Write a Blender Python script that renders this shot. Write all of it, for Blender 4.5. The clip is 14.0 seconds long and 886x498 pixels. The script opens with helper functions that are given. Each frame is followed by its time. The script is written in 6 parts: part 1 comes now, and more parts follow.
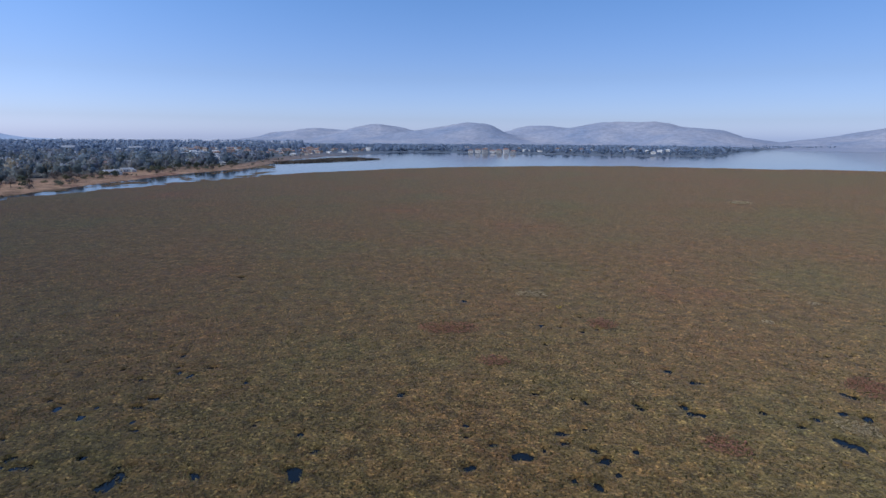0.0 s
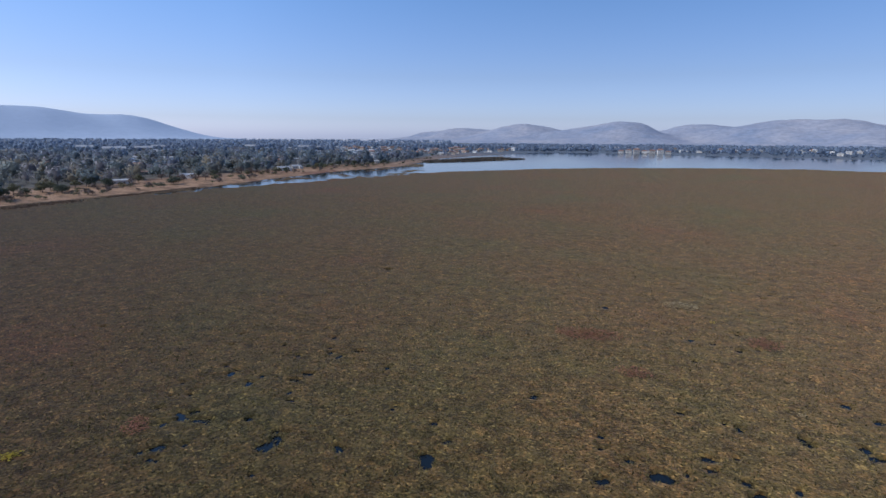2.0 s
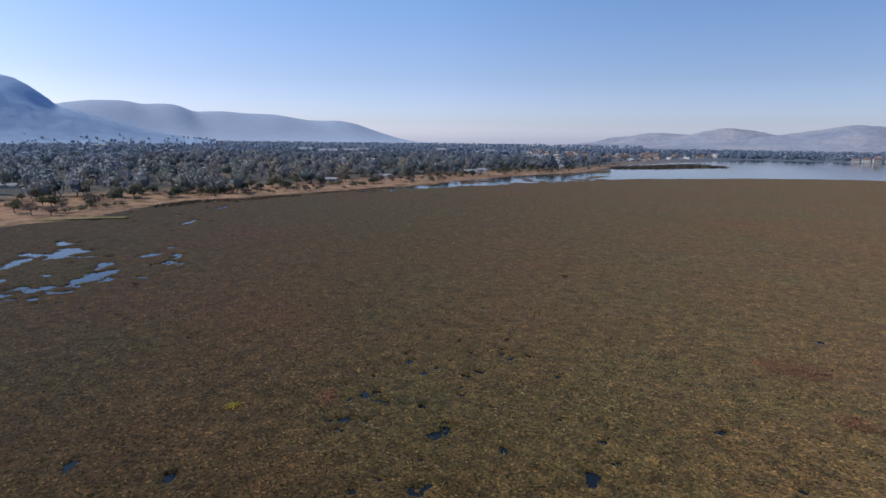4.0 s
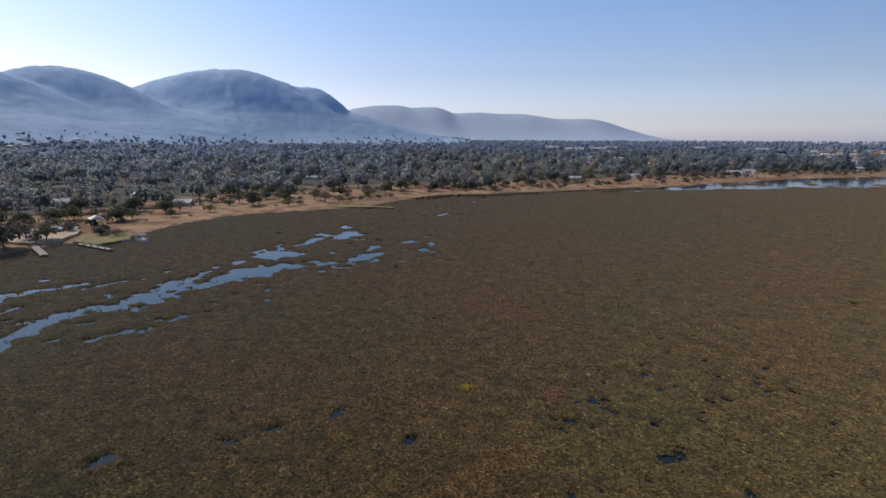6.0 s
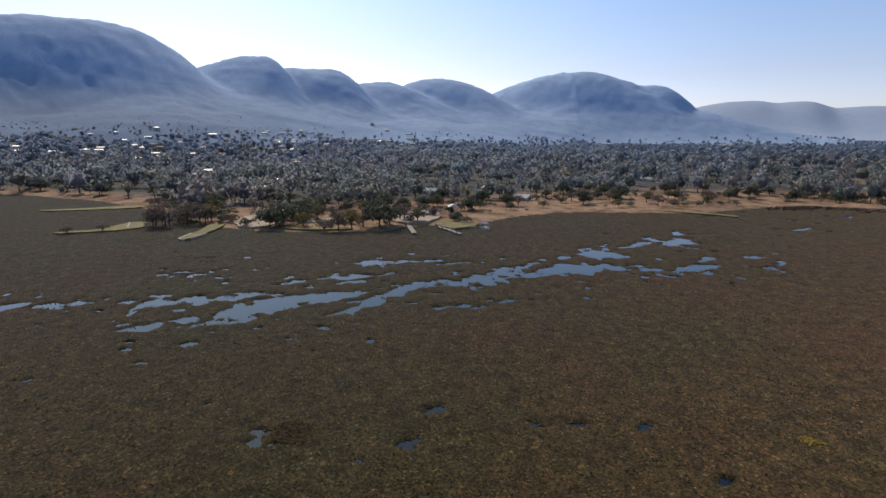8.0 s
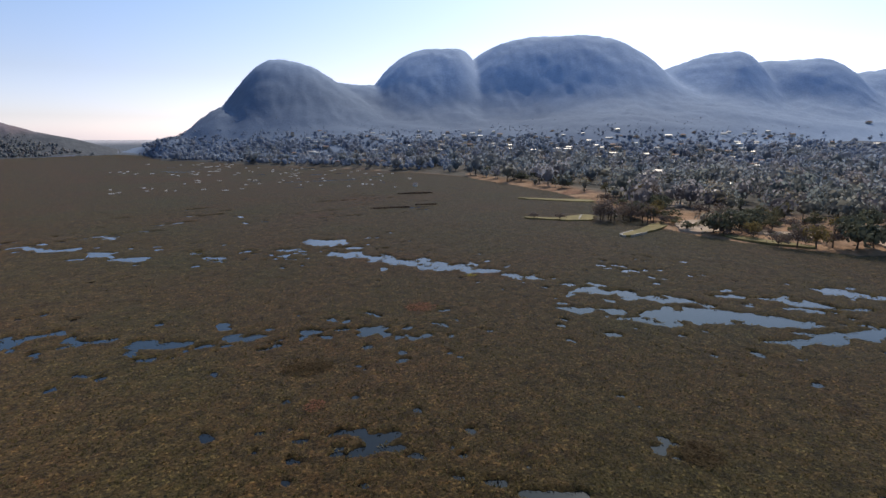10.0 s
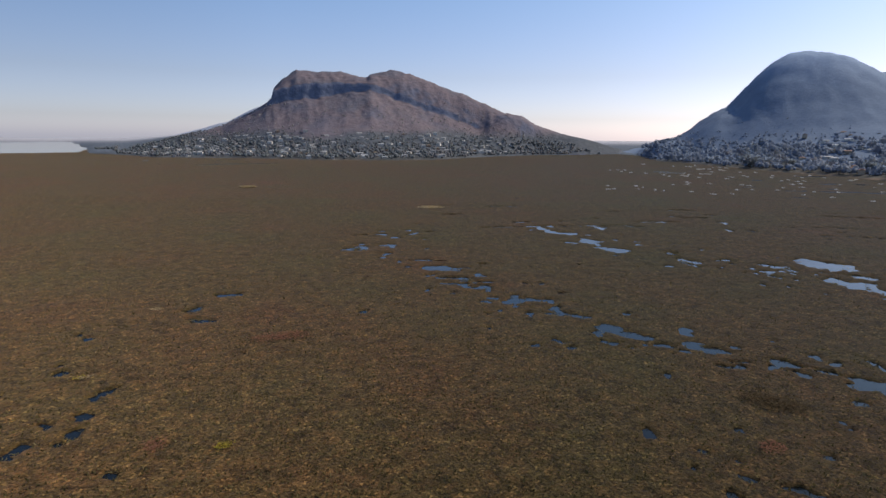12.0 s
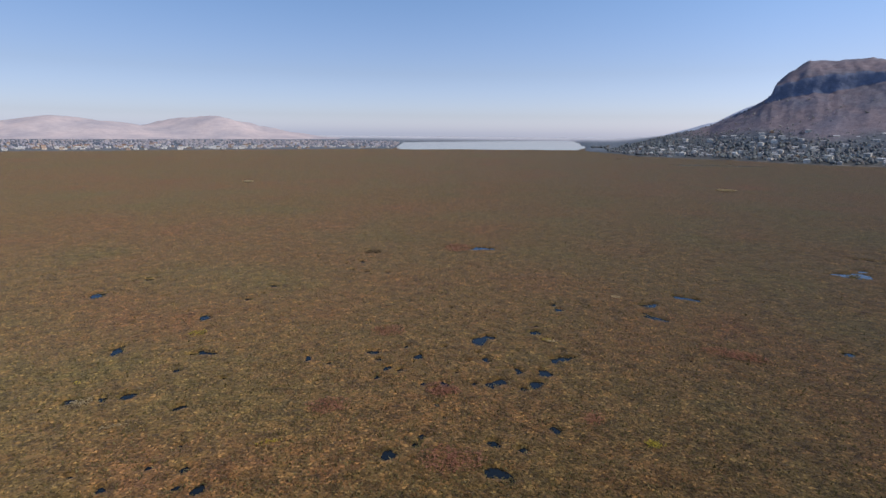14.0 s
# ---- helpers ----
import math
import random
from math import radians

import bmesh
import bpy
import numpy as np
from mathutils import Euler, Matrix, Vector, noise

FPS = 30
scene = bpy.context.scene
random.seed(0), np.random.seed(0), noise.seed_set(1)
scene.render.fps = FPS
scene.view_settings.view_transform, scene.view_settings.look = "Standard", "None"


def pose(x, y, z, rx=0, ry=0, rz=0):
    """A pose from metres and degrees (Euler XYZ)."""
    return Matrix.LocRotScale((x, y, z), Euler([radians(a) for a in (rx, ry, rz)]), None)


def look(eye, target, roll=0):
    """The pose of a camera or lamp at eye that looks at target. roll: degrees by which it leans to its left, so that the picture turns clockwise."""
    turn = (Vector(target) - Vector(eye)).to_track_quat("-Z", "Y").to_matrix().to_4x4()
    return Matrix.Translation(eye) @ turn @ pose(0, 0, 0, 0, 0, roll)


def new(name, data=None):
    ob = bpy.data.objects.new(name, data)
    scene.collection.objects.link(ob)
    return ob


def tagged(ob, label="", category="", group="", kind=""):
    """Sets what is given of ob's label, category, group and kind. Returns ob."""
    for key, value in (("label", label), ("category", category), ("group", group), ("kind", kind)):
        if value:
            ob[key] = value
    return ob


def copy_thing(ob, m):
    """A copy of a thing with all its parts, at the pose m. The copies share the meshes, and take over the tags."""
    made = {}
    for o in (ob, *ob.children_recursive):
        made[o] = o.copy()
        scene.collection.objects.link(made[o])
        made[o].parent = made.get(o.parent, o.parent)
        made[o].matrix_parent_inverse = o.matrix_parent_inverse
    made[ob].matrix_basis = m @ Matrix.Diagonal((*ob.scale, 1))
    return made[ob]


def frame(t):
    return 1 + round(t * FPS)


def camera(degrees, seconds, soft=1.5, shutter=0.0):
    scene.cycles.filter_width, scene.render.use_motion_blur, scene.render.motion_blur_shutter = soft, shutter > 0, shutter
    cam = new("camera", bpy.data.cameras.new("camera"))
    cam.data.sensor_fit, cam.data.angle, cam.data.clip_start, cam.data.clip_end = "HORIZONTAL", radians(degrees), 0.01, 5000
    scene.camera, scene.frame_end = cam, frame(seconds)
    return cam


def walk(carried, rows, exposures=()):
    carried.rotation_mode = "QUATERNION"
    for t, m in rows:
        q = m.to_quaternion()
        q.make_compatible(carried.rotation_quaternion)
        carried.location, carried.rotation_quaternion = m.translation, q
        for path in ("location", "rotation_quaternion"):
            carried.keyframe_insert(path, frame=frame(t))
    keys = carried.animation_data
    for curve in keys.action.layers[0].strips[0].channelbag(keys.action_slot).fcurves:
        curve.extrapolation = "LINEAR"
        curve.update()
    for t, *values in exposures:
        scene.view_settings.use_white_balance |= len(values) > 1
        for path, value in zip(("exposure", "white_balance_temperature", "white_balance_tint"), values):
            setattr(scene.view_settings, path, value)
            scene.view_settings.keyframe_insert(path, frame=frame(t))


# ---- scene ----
cam = camera(77.92, 14.0)
PATH = [
    (0.0, 0.00, 0.00, 30.00, 78.51, -0.40, 0.08),
    (0.5, -0.01, -0.02, 29.99, 78.46, -0.39, 5.02),
    (1.0, -0.01, -0.03, 29.98, 78.43, -0.35, 8.61),
    (1.5, -0.02, -0.04, 29.97, 78.41, -0.38, 11.83),
    (2.0, -0.03, -0.06, 29.97, 78.40, -0.35, 14.94),
    (2.2, -0.03, -0.06, 29.97, 78.35, -0.37, 16.45),
    (4.3, -0.06, -0.10, 29.98, 78.51, -0.32, 37.09),
    (4.5, -0.06, -0.10, 29.98, 78.33, -0.04, 39.25),
    (5.0, -0.08, -0.11, 29.99, 78.33, 0.02, 44.74),
    (5.5, -0.09, -0.11, 30.00, 78.35, -0.04, 51.62),
    (6.0, -0.11, -0.12, 30.02, 78.40, -0.10, 58.78),
    (6.5, -0.12, -0.13, 30.03, 78.41, -0.07, 65.92),
    (7.0, -0.14, -0.14, 30.04, 78.35, -0.13, 73.55),
    (7.2, -0.14, -0.14, 30.05, 78.35, -0.09, 77.10),
    (9.3, -0.18, -0.18, 30.10, 78.45, 0.02, 120.84),
    (9.5, -0.18, -0.18, 30.10, 78.46, 0.01, 125.62),
    (10.0, -0.19, -0.19, 30.11, 78.46, -0.06, 136.74),
    (10.5, -0.19, -0.19, 30.12, 78.49, -0.09, 148.06),
    (11.0, -0.19, -0.20, 30.13, 78.50, -0.20, 158.75),
    (11.5, -0.18, -0.20, 30.13, 78.48, -0.24, 170.16),
    (12.0, -0.18, -0.20, 30.14, 78.43, -0.39, 184.69),
    (12.5, -0.17, -0.21, 30.14, 78.42, -0.42, 197.98),
    (13.0, -0.16, -0.20, 30.14, 78.31, -0.52, 208.92),
    (13.5, -0.15, -0.20, 30.13, 78.21, -0.53, 219.79),
    (14.0, -0.14, -0.20, 30.13, 78.10, -0.50, 231.58),
]
EXPOSURES = ((0.0, 0.05, 5780, 13), (2.2, 0.05, 6100, 13), (4.5, 0.06, 6800, 13), (7.0, -0.04, 7450, 13), (10.0, 0.07, 7480, 14),
             (12.5, 0.02, 7620, 14), (13.4, 0.19, 7420, 14), (14.0, 0.2, 7000, 14))
walk(cam, [(t, pose(*p)) for t, *p in PATH], EXPOSURES)

# ---- sky and sun ----
SUN_AZ, SUN_EL = 118.0, 42.0          # degrees to the left of +y, and above the horizon
world = bpy.data.worlds.new("sky")
scene.world = world
world.use_nodes = True
wn = world.node_tree.nodes
sky = wn.new("ShaderNodeTexSky")
sky.sky_type = "NISHITA"
sky.sun_disc = False
sky.sun_elevation, sky.sun_rotation = radians(SUN_EL), radians(-SUN_AZ)
sky.altitude, sky.air_density, sky.dust_density, sky.ozone_density = 1200, 1.0, 3.0, 2.0
wn["Background"].inputs["Strength"].default_value = 0.122
# winter dust: paler and bluer low in the sky, all round the horizon
coord, split, low_sky, tint = (wn.new("ShaderNode" + k) for k in ("TexCoord", "SeparateXYZ", "ValToRGB", "MixRGB"))
for p in (0.1, 0.2):
    low_sky.color_ramp.elements.new(p)
for el, (p, col) in zip(low_sky.color_ramp.elements, ((0.0, (1.70, 1.82, 2.60, 1)), (0.03, (1.22, 1.28, 1.72, 1)), (0.10, (1.0, 1.04, 1.28, 1)), (0.30, (0.70, 0.97, 1.18, 1)))):
    el.position, el.color = p, col
tint.blend_type = "MULTIPLY"
tint.inputs["Fac"].default_value = 1.0
wl = world.node_tree.links
wl.new(coord.outputs["Generated"], split.inputs["Vector"])
wl.new(split.outputs["Z"], low_sky.inputs["Fac"])
wl.new(sky.outputs["Color"], tint.inputs["Color1"])
wl.new(low_sky.outputs["Color"], tint.inputs["Color2"])
# brighter round the sun, darker and greyer low down on the far side of the sky
dot, high, low, tall, blend, glare = (wn.new("ShaderNode" + k) for k in ("VectorMath", "ValToRGB", "ValToRGB", "MapRange", "MixRGB", "MixRGB"))
flat, unit, half = wn.new("ShaderNodeVectorMath"), wn.new("ShaderNodeVectorMath"), wn.new("ShaderNodeMapRange")
flat.operation, unit.operation, dot.operation = "MULTIPLY", "NORMALIZE", "DOT_PRODUCT"
flat.inputs[1].default_value = (1, 1, 0)
dot.inputs[1].default_value = (-math.sin(radians(SUN_AZ)), math.cos(radians(SUN_AZ)), 0)
half.inputs["From Min"].default_value = -1
for r, stops in ((high, ((0.0, 0.90), (0.27, 1.0), (0.56, 1.26), (0.8, 1.17), (1.0, 1.1))), (low, ((0.0, 0.62), (0.27, 0.77), (0.56, 0.95), (0.8, 0.93), (1.0, 1.05)))):
    for _ in range(3):
        r.color_ramp.elements.new(0.5)
    for el, (p, v) in zip(r.color_ramp.elements, stops):
        el.position, el.color = p, (v, v, v, 1)
tall.inputs["From Min"].default_value, tall.inputs["From Max"].default_value = 0.06, 0.36
glare.blend_type = "MULTIPLY"
glare.inputs["Fac"].default_value = 1.0
for a, b in ((coord.outputs["Generated"], flat.inputs[0]), (flat.outputs[0], unit.inputs[0]), (unit.outputs[0], dot.inputs[0]), (dot.outputs["Value"], half.inputs["Value"]),
             (half.outputs[0], high.inputs["Fac"]), (half.outputs[0], low.inputs["Fac"]), (split.outputs["Z"], tall.inputs["Value"]), (tall.outputs[0], blend.inputs["Fac"]),
             (low.outputs["Color"], blend.inputs["Color1"]), (high.outputs["Color"], blend.inputs["Color2"]), (tint.outputs["Color"], glare.inputs["Color1"]),
             (blend.outputs["Color"], glare.inputs["Color2"]), (glare.outputs["Color"], wn["Background"].inputs["Color"])):
    wl.new(a, b)
sun = new("sun", bpy.data.lights.new("sun", "SUN"))
sun.data.energy, sun.data.angle, sun.data.color = 3.2, radians(0.6), (1.0, 0.93, 0.82)
a, e = radians(SUN_AZ), radians(SUN_EL)
sun.matrix_world = look((0, 0, 200), (200 * math.sin(a) * math.cos(e), -200 * math.cos(a) * math.cos(e), 200 - 200 * math.sin(e)))


# ---- noise and mesh helpers ----
TABLE = np.random.RandomState(5).rand(257, 257)


def vnoise(x, y, scale, seed=0):
    """Smooth noise from 0 to 1 with lumps about scale metres across."""
    u, v = np.asarray(x, float) / scale + 17.3 * seed + 1000, np.asarray(y, float) / scale + 9.1 * seed + 1000
    i, j = np.floor(u).astype(int), np.floor(v).astype(int)
    fu, fv = u - i, v - j
    fu, fv = fu * fu * (3 - 2 * fu), fv * fv * (3 - 2 * fv)
    i, j = (i + 31 * seed) % 256, (j + 57 * seed) % 256
    a, b, c, d = TABLE[i, j], TABLE[i + 1, j], TABLE[i, j + 1], TABLE[i + 1, j + 1]
    return (a * (1 - fu) + b * fu) * (1 - fv) + (c * (1 - fu) + d * fu) * fv


def fbm(x, y, scale, seed=0, octaves=4):
    """Rough noise about 0, roughly from -1 to 1."""
    total, amp, norm = 0.0, 1.0, 0.0
    for k in range(octaves):
        total = total + amp * (vnoise(x, y, scale / 2 ** k, seed + k) * 2 - 1)
        norm += amp
        amp *= 0.5
    return total / norm * 1.4


def quick_mesh(name, verts, faces, material, smooth=False):
    """A mesh from arrays: verts n x 3, faces m x 3 or m x 4."""
    verts, faces = np.asarray(verts, np.float32), np.asarray(faces, np.int32)
    me = bpy.data.meshes.new(name)
    k = faces.shape[1]
    me.vertices.add(len(verts))
    me.vertices.foreach_set("co", verts.ravel())
    me.loops.add(faces.size)
    me.loops.foreach_set("vertex_index", faces.ravel())
    me.polygons.add(len(faces))
    me.polygons.foreach_set("loop_start", np.arange(0, faces.size, k, dtype=np.int32))
    me.update(calc_edges=True)
    me.polygons.foreach_set("use_smooth", np.full(len(faces), smooth))
    me.materials.append(material)
    return me


def polar(az, r):
    a = np.radians(az)
    return -np.sin(a) * r, np.cos(a) * r


def bearing(x, y):
    """Degrees to the left of +y, from -90 to 270."""
    return (np.degrees(np.arctan2(-x, y)) + 90) % 360 - 90


def bm_mesh(name, bm, material, smooth=False):
    me = bpy.data.meshes.new(name)
    bm.to_mesh(me)
    bm.free()
    me.materials.append(material)
    if smooth:
        me.polygons.foreach_set("use_smooth", np.full(len(me.polygons), True))
    return me


def part(name, me, parent, label=""):
    """Links a mesh as one part under a thing or a part."""
    ob = new(name, me)
    ob.parent = parent
    return tagged(ob, label)


def box(bm, x0, x1, y0, y1, z0, z1, bevel=0.0):
    m = Matrix.Translation(((x0 + x1) / 2, (y0 + y1) / 2, (z0 + z1) / 2)) @ Matrix.Diagonal((x1 - x0, y1 - y0, z1 - z0, 1))
    made = bmesh.ops.create_cube(bm, size=1, matrix=m)
    if bevel:
        edges = list({e for v in made["verts"] for e in v.link_edges})
        bmesh.ops.bevel(bm, geom=edges, offset=bevel, segments=1, affect="EDGES")


def boxes(name, rows, material, bevel=0.0):
    bm = bmesh.new()
    for row in rows:
        box(bm, *row, bevel)
    return bm_mesh(name, bm, material)


def pole(bm, p, q, r0, r1, sides=7):
    """A tapered round bar from p to q."""
    p, q = Vector(p), Vector(q)
    d = q - p
    m = Matrix.Translation((p + q) / 2) @ d.to_track_quat("Z", "Y").to_matrix().to_4x4()
    bmesh.ops.create_cone(bm, cap_ends=True, segments=sides, radius1=r0, radius2=r1, depth=d.length, matrix=m)


# ---- materials ----
def shader(name):
    m = bpy.data.materials.new(name)
    m.use_nodes = True
    nt = m.node_tree
    return m, nt, nt.nodes["Principled BSDF"]


def noise_node(nt, scale, detail=4.0, rough=0.55, kind="noise", coords="Object"):
    tex = nt.nodes.new("ShaderNodeTexNoise" if kind == "noise" else "ShaderNodeTexVoronoi")
    tex.inputs["Scale"].default_value = scale
    if kind == "noise":
        tex.inputs["Detail"].default_value = detail
        tex.inputs["Roughness"].default_value = rough
    tc = nt.nodes.new("ShaderNodeTexCoord")
    nt.links.new(tc.outputs[coords], tex.inputs["Vector"])
    return tex


def ramp(nt, source, stops):
    r = nt.nodes.new("ShaderNodeValToRGB")
    while len(r.color_ramp.elements) < len(stops):
        r.color_ramp.elements.new(0.5)
    for el, (p, c) in zip(r.color_ramp.elements, stops):
        el.position, el.color = p, (*c, 1)
    nt.links.new(source, r.inputs["Fac"])
    return r


def mix(nt, fac, a, b, mode="MIX"):
    m = nt.nodes.new("ShaderNodeMix")
    m.data_type, m.blend_type = "RGBA", mode
    if isinstance(fac, float):
        m.inputs["Factor"].default_value = fac
    else:
        nt.links.new(fac, m.inputs["Factor"])
    for key, v in (("A", a), ("B", b)):
        sock = [s for s in m.inputs if s.name == key and s.type == "RGBA"][0]
        if isinstance(v, tuple):
            sock.default_value = (*v, 1)
        else:
            nt.links.new(v, sock)
    return [s for s in m.outputs if s.type == "RGBA"][0]


def bump(nt, bsdf, height, strength, distance):
    b = nt.nodes.new("ShaderNodeBump")
    b.inputs["Strength"].default_value, b.inputs["Distance"].default_value = strength, distance
    nt.links.new(height, b.inputs["Height"])
    nt.links.new(b.outputs["Normal"], bsdf.inputs["Normal"])


def surface(name, dark, light, scale, fine=None, rough=0.85, bump_m=0.0, spec=0.3, coords="Object", grain=0.62):
    """Two tones in lumps, a finer grain over them, and relief."""
    m, nt, bsdf = shader(name)
    big, small = noise_node(nt, scale, 5, 0.6, coords=coords), noise_node(nt, fine or scale * 9, 3, 0.6, coords=coords)
    base = ramp(nt, big.outputs["Fac"], ((0.3, dark), (0.7, light))).outputs["Color"]
    lit = 2 - grain * 1.15
    speck = ramp(nt, small.outputs["Fac"], ((0.25, (grain,) * 3), (0.75, (lit,) * 3))).outputs["Color"]
    nt.links.new(mix(nt, 1.0, base, speck, "MULTIPLY"), bsdf.inputs["Base Color"])
    bsdf.inputs["Roughness"].default_value = rough
    bsdf.inputs["Specular IOR Level"].default_value = spec
    if bump_m:
        bump(nt, bsdf, small.outputs["Fac"], 0.7, bump_m)
    return m


def island(name, tones, rough=0.7, lumps=0.12, spec=0.15, contrast=0.5, through_light=0.0):
    """Foliage: each leaf takes its own tone, and whole plants lean to one."""
    m, nt, bsdf = shader(name)
    geo = nt.nodes.new("ShaderNodeNewGeometry")
    big = noise_node(nt, lumps, 2, 0.5)
    add = nt.nodes.new("ShaderNodeMath")
    add.operation = "MULTIPLY_ADD"
    nt.links.new(geo.outputs["Random Per Island"], add.inputs[0])
    add.inputs[1].default_value = contrast
    half = nt.nodes.new("ShaderNodeMath")
    half.operation = "MULTIPLY_ADD"
    nt.links.new(big.outputs["Fac"], half.inputs[0])
    half.inputs[1].default_value, half.inputs[2].default_value = 1.6 * (1 - contrast), -0.3 * (1 - contrast)
    nt.links.new(half.outputs[0], add.inputs[2])
    n = len(tones)
    col = ramp(nt, add.outputs[0], [(i / (n - 1), c) for i, c in enumerate(tones)])
    nt.links.new(col.outputs["Color"], bsdf.inputs["Base Color"])
    bsdf.inputs["Roughness"].default_value = rough
    bsdf.inputs["Specular IOR Level"].default_value = spec
    if through_light:
        leaf, both = nt.nodes.new("ShaderNodeBsdfTranslucent"), nt.nodes.new("ShaderNodeMixShader")
        both.inputs["Fac"].default_value = through_light
        nt.links.new(col.outputs["Color"], leaf.inputs["Color"])
        nt.links.new(bsdf.outputs["BSDF"], both.inputs[1])
        nt.links.new(leaf.outputs["BSDF"], both.inputs[2])
        nt.links.new(both.outputs[0], nt.nodes["Material Output"].inputs["Surface"])
    return m


def paint(name, colour, rough=0.6, metal=0.0, spread=0.18):
    """A plain painted or clad surface with weathering, a little different on each object."""
    m, nt, bsdf = shader(name)
    info = nt.nodes.new("ShaderNodeObjectInfo")
    tex = noise_node(nt, 1.3, 5, 0.65)
    lo, hi = tuple(c * (1 - spread) for c in colour), tuple(min(1, c * (1 + spread)) for c in colour)
    each = ramp(nt, info.outputs["Random"], ((0, lo), (1, hi))).outputs["Color"]
    worn = ramp(nt, tex.outputs["Fac"], ((0.3, (0.78, 0.76, 0.73)), (0.7, (1.06, 1.06, 1.06)))).outputs["Color"]
    nt.links.new(mix(nt, 1.0, each, worn, "MULTIPLY"), bsdf.inputs["Base Color"])
    bsdf.inputs["Roughness"].default_value, bsdf.inputs["Metallic"].default_value = rough, metal
    return m


def water_material():
    m, nt, bsdf = shader("lake_water")
    bsdf.inputs["Base Color"].default_value = (0.008, 0.012, 0.016, 1)
    bsdf.inputs["Roughness"].default_value = 0.09
    bsdf.inputs["IOR"].default_value = 1.33
    bsdf.inputs["Specular IOR Level"].default_value = 0.36
    tex = noise_node(nt, 0.35, 3, 0.6)
    bump(nt, bsdf, tex.outputs["Fac"], 0.035, 0.05)
    return m


def mat_material():
    """Floating weed: leaf grain, clumps, and drifts of greener, browner and redder plants."""
    m, nt, bsdf = shader("floating_weed")
    leaf = noise_node(nt, 3.2, 3, 0.7)
    clump = noise_node(nt, 0.45, 4, 0.6)
    drift = noise_node(nt, 0.03, 4, 0.6)
    wide = noise_node(nt, 0.008, 2, 0.5)
    base = ramp(nt, drift.outputs["Fac"], ((0.28, (0.099, 0.079, 0.028)), (0.45, (0.114, 0.077, 0.029)), (0.60, (0.122, 0.075, 0.029)), (0.76, (0.142, 0.072, 0.032))))
    wider = ramp(nt, wide.outputs["Fac"], ((0.35, (0.95, 1.03, 0.97)), (0.65, (1.06, 0.99, 0.98))))
    col = mix(nt, 1.0, base.outputs["Color"], wider.outputs["Color"], "MULTIPLY")
    cl = ramp(nt, clump.outputs["Fac"], ((0.30, (0.58, 0.57, 0.56)), (0.46, (0.92, 0.92, 0.92)), (0.56, (1.05, 1.05, 1.05)), (0.72, (1.38, 1.36, 1.28))))
    col = mix(nt, 1.0, col, cl.outputs["Color"], "MULTIPLY")
    lf = ramp(nt, leaf.outputs["Fac"], ((0.30, (0.62, 0.62, 0.62)), (0.5, (1.0, 1.0, 1.0)), (0.72, (1.4, 1.38, 1.32))))
    col = mix(nt, 1.0, col, lf.outputs["Color"], "MULTIPLY")
    plants, leaves = noise_node(nt, 1.1, kind="cells"), noise_node(nt, 4.2, kind="cells")
    for tex, stops in ((plants, ((0.0, (0.72, 0.74, 0.72)), (0.35, (0.95, 0.97, 0.88)), (0.7, (1.04, 0.98, 0.95)), (1.0, (1.24, 1.09, 1.0)))),
                       (leaves, ((0.0, (0.42, 0.42, 0.42)), (0.45, (0.85, 0.85, 0.84)), (0.82, (1.12, 1.1, 1.08)), (0.93, (1.45, 1.42, 1.4)), (1.0, (2.3, 2.28, 2.25))))):
        one = nt.nodes.new("ShaderNodeSeparateColor")
        nt.links.new(tex.outputs["Color"], one.inputs[0])
        col = mix(nt, 1.0, col, ramp(nt, one.outputs[0], stops).outputs["Color"], "MULTIPLY")
    nt.links.new(col, bsdf.inputs["Base Color"])
    bsdf.inputs["Roughness"].default_value = 0.86
    bsdf.inputs["Diffuse Roughness"].default_value = 1.0
    bsdf.inputs["Specular IOR Level"].default_value = 0.05
    # tinted sheen at grazing angles, in place of haze over the far weed
    bsdf.inputs["Sheen Weight"].default_value = 0.078
    bsdf.inputs["Sheen Roughness"].default_value = 0.45
    bsdf.inputs["Sheen Tint"].default_value = (0.86, 0.78, 0.86, 1)
    bump(nt, bsdf, leaf.outputs["Fac"], 0.9, 0.24)
    return m


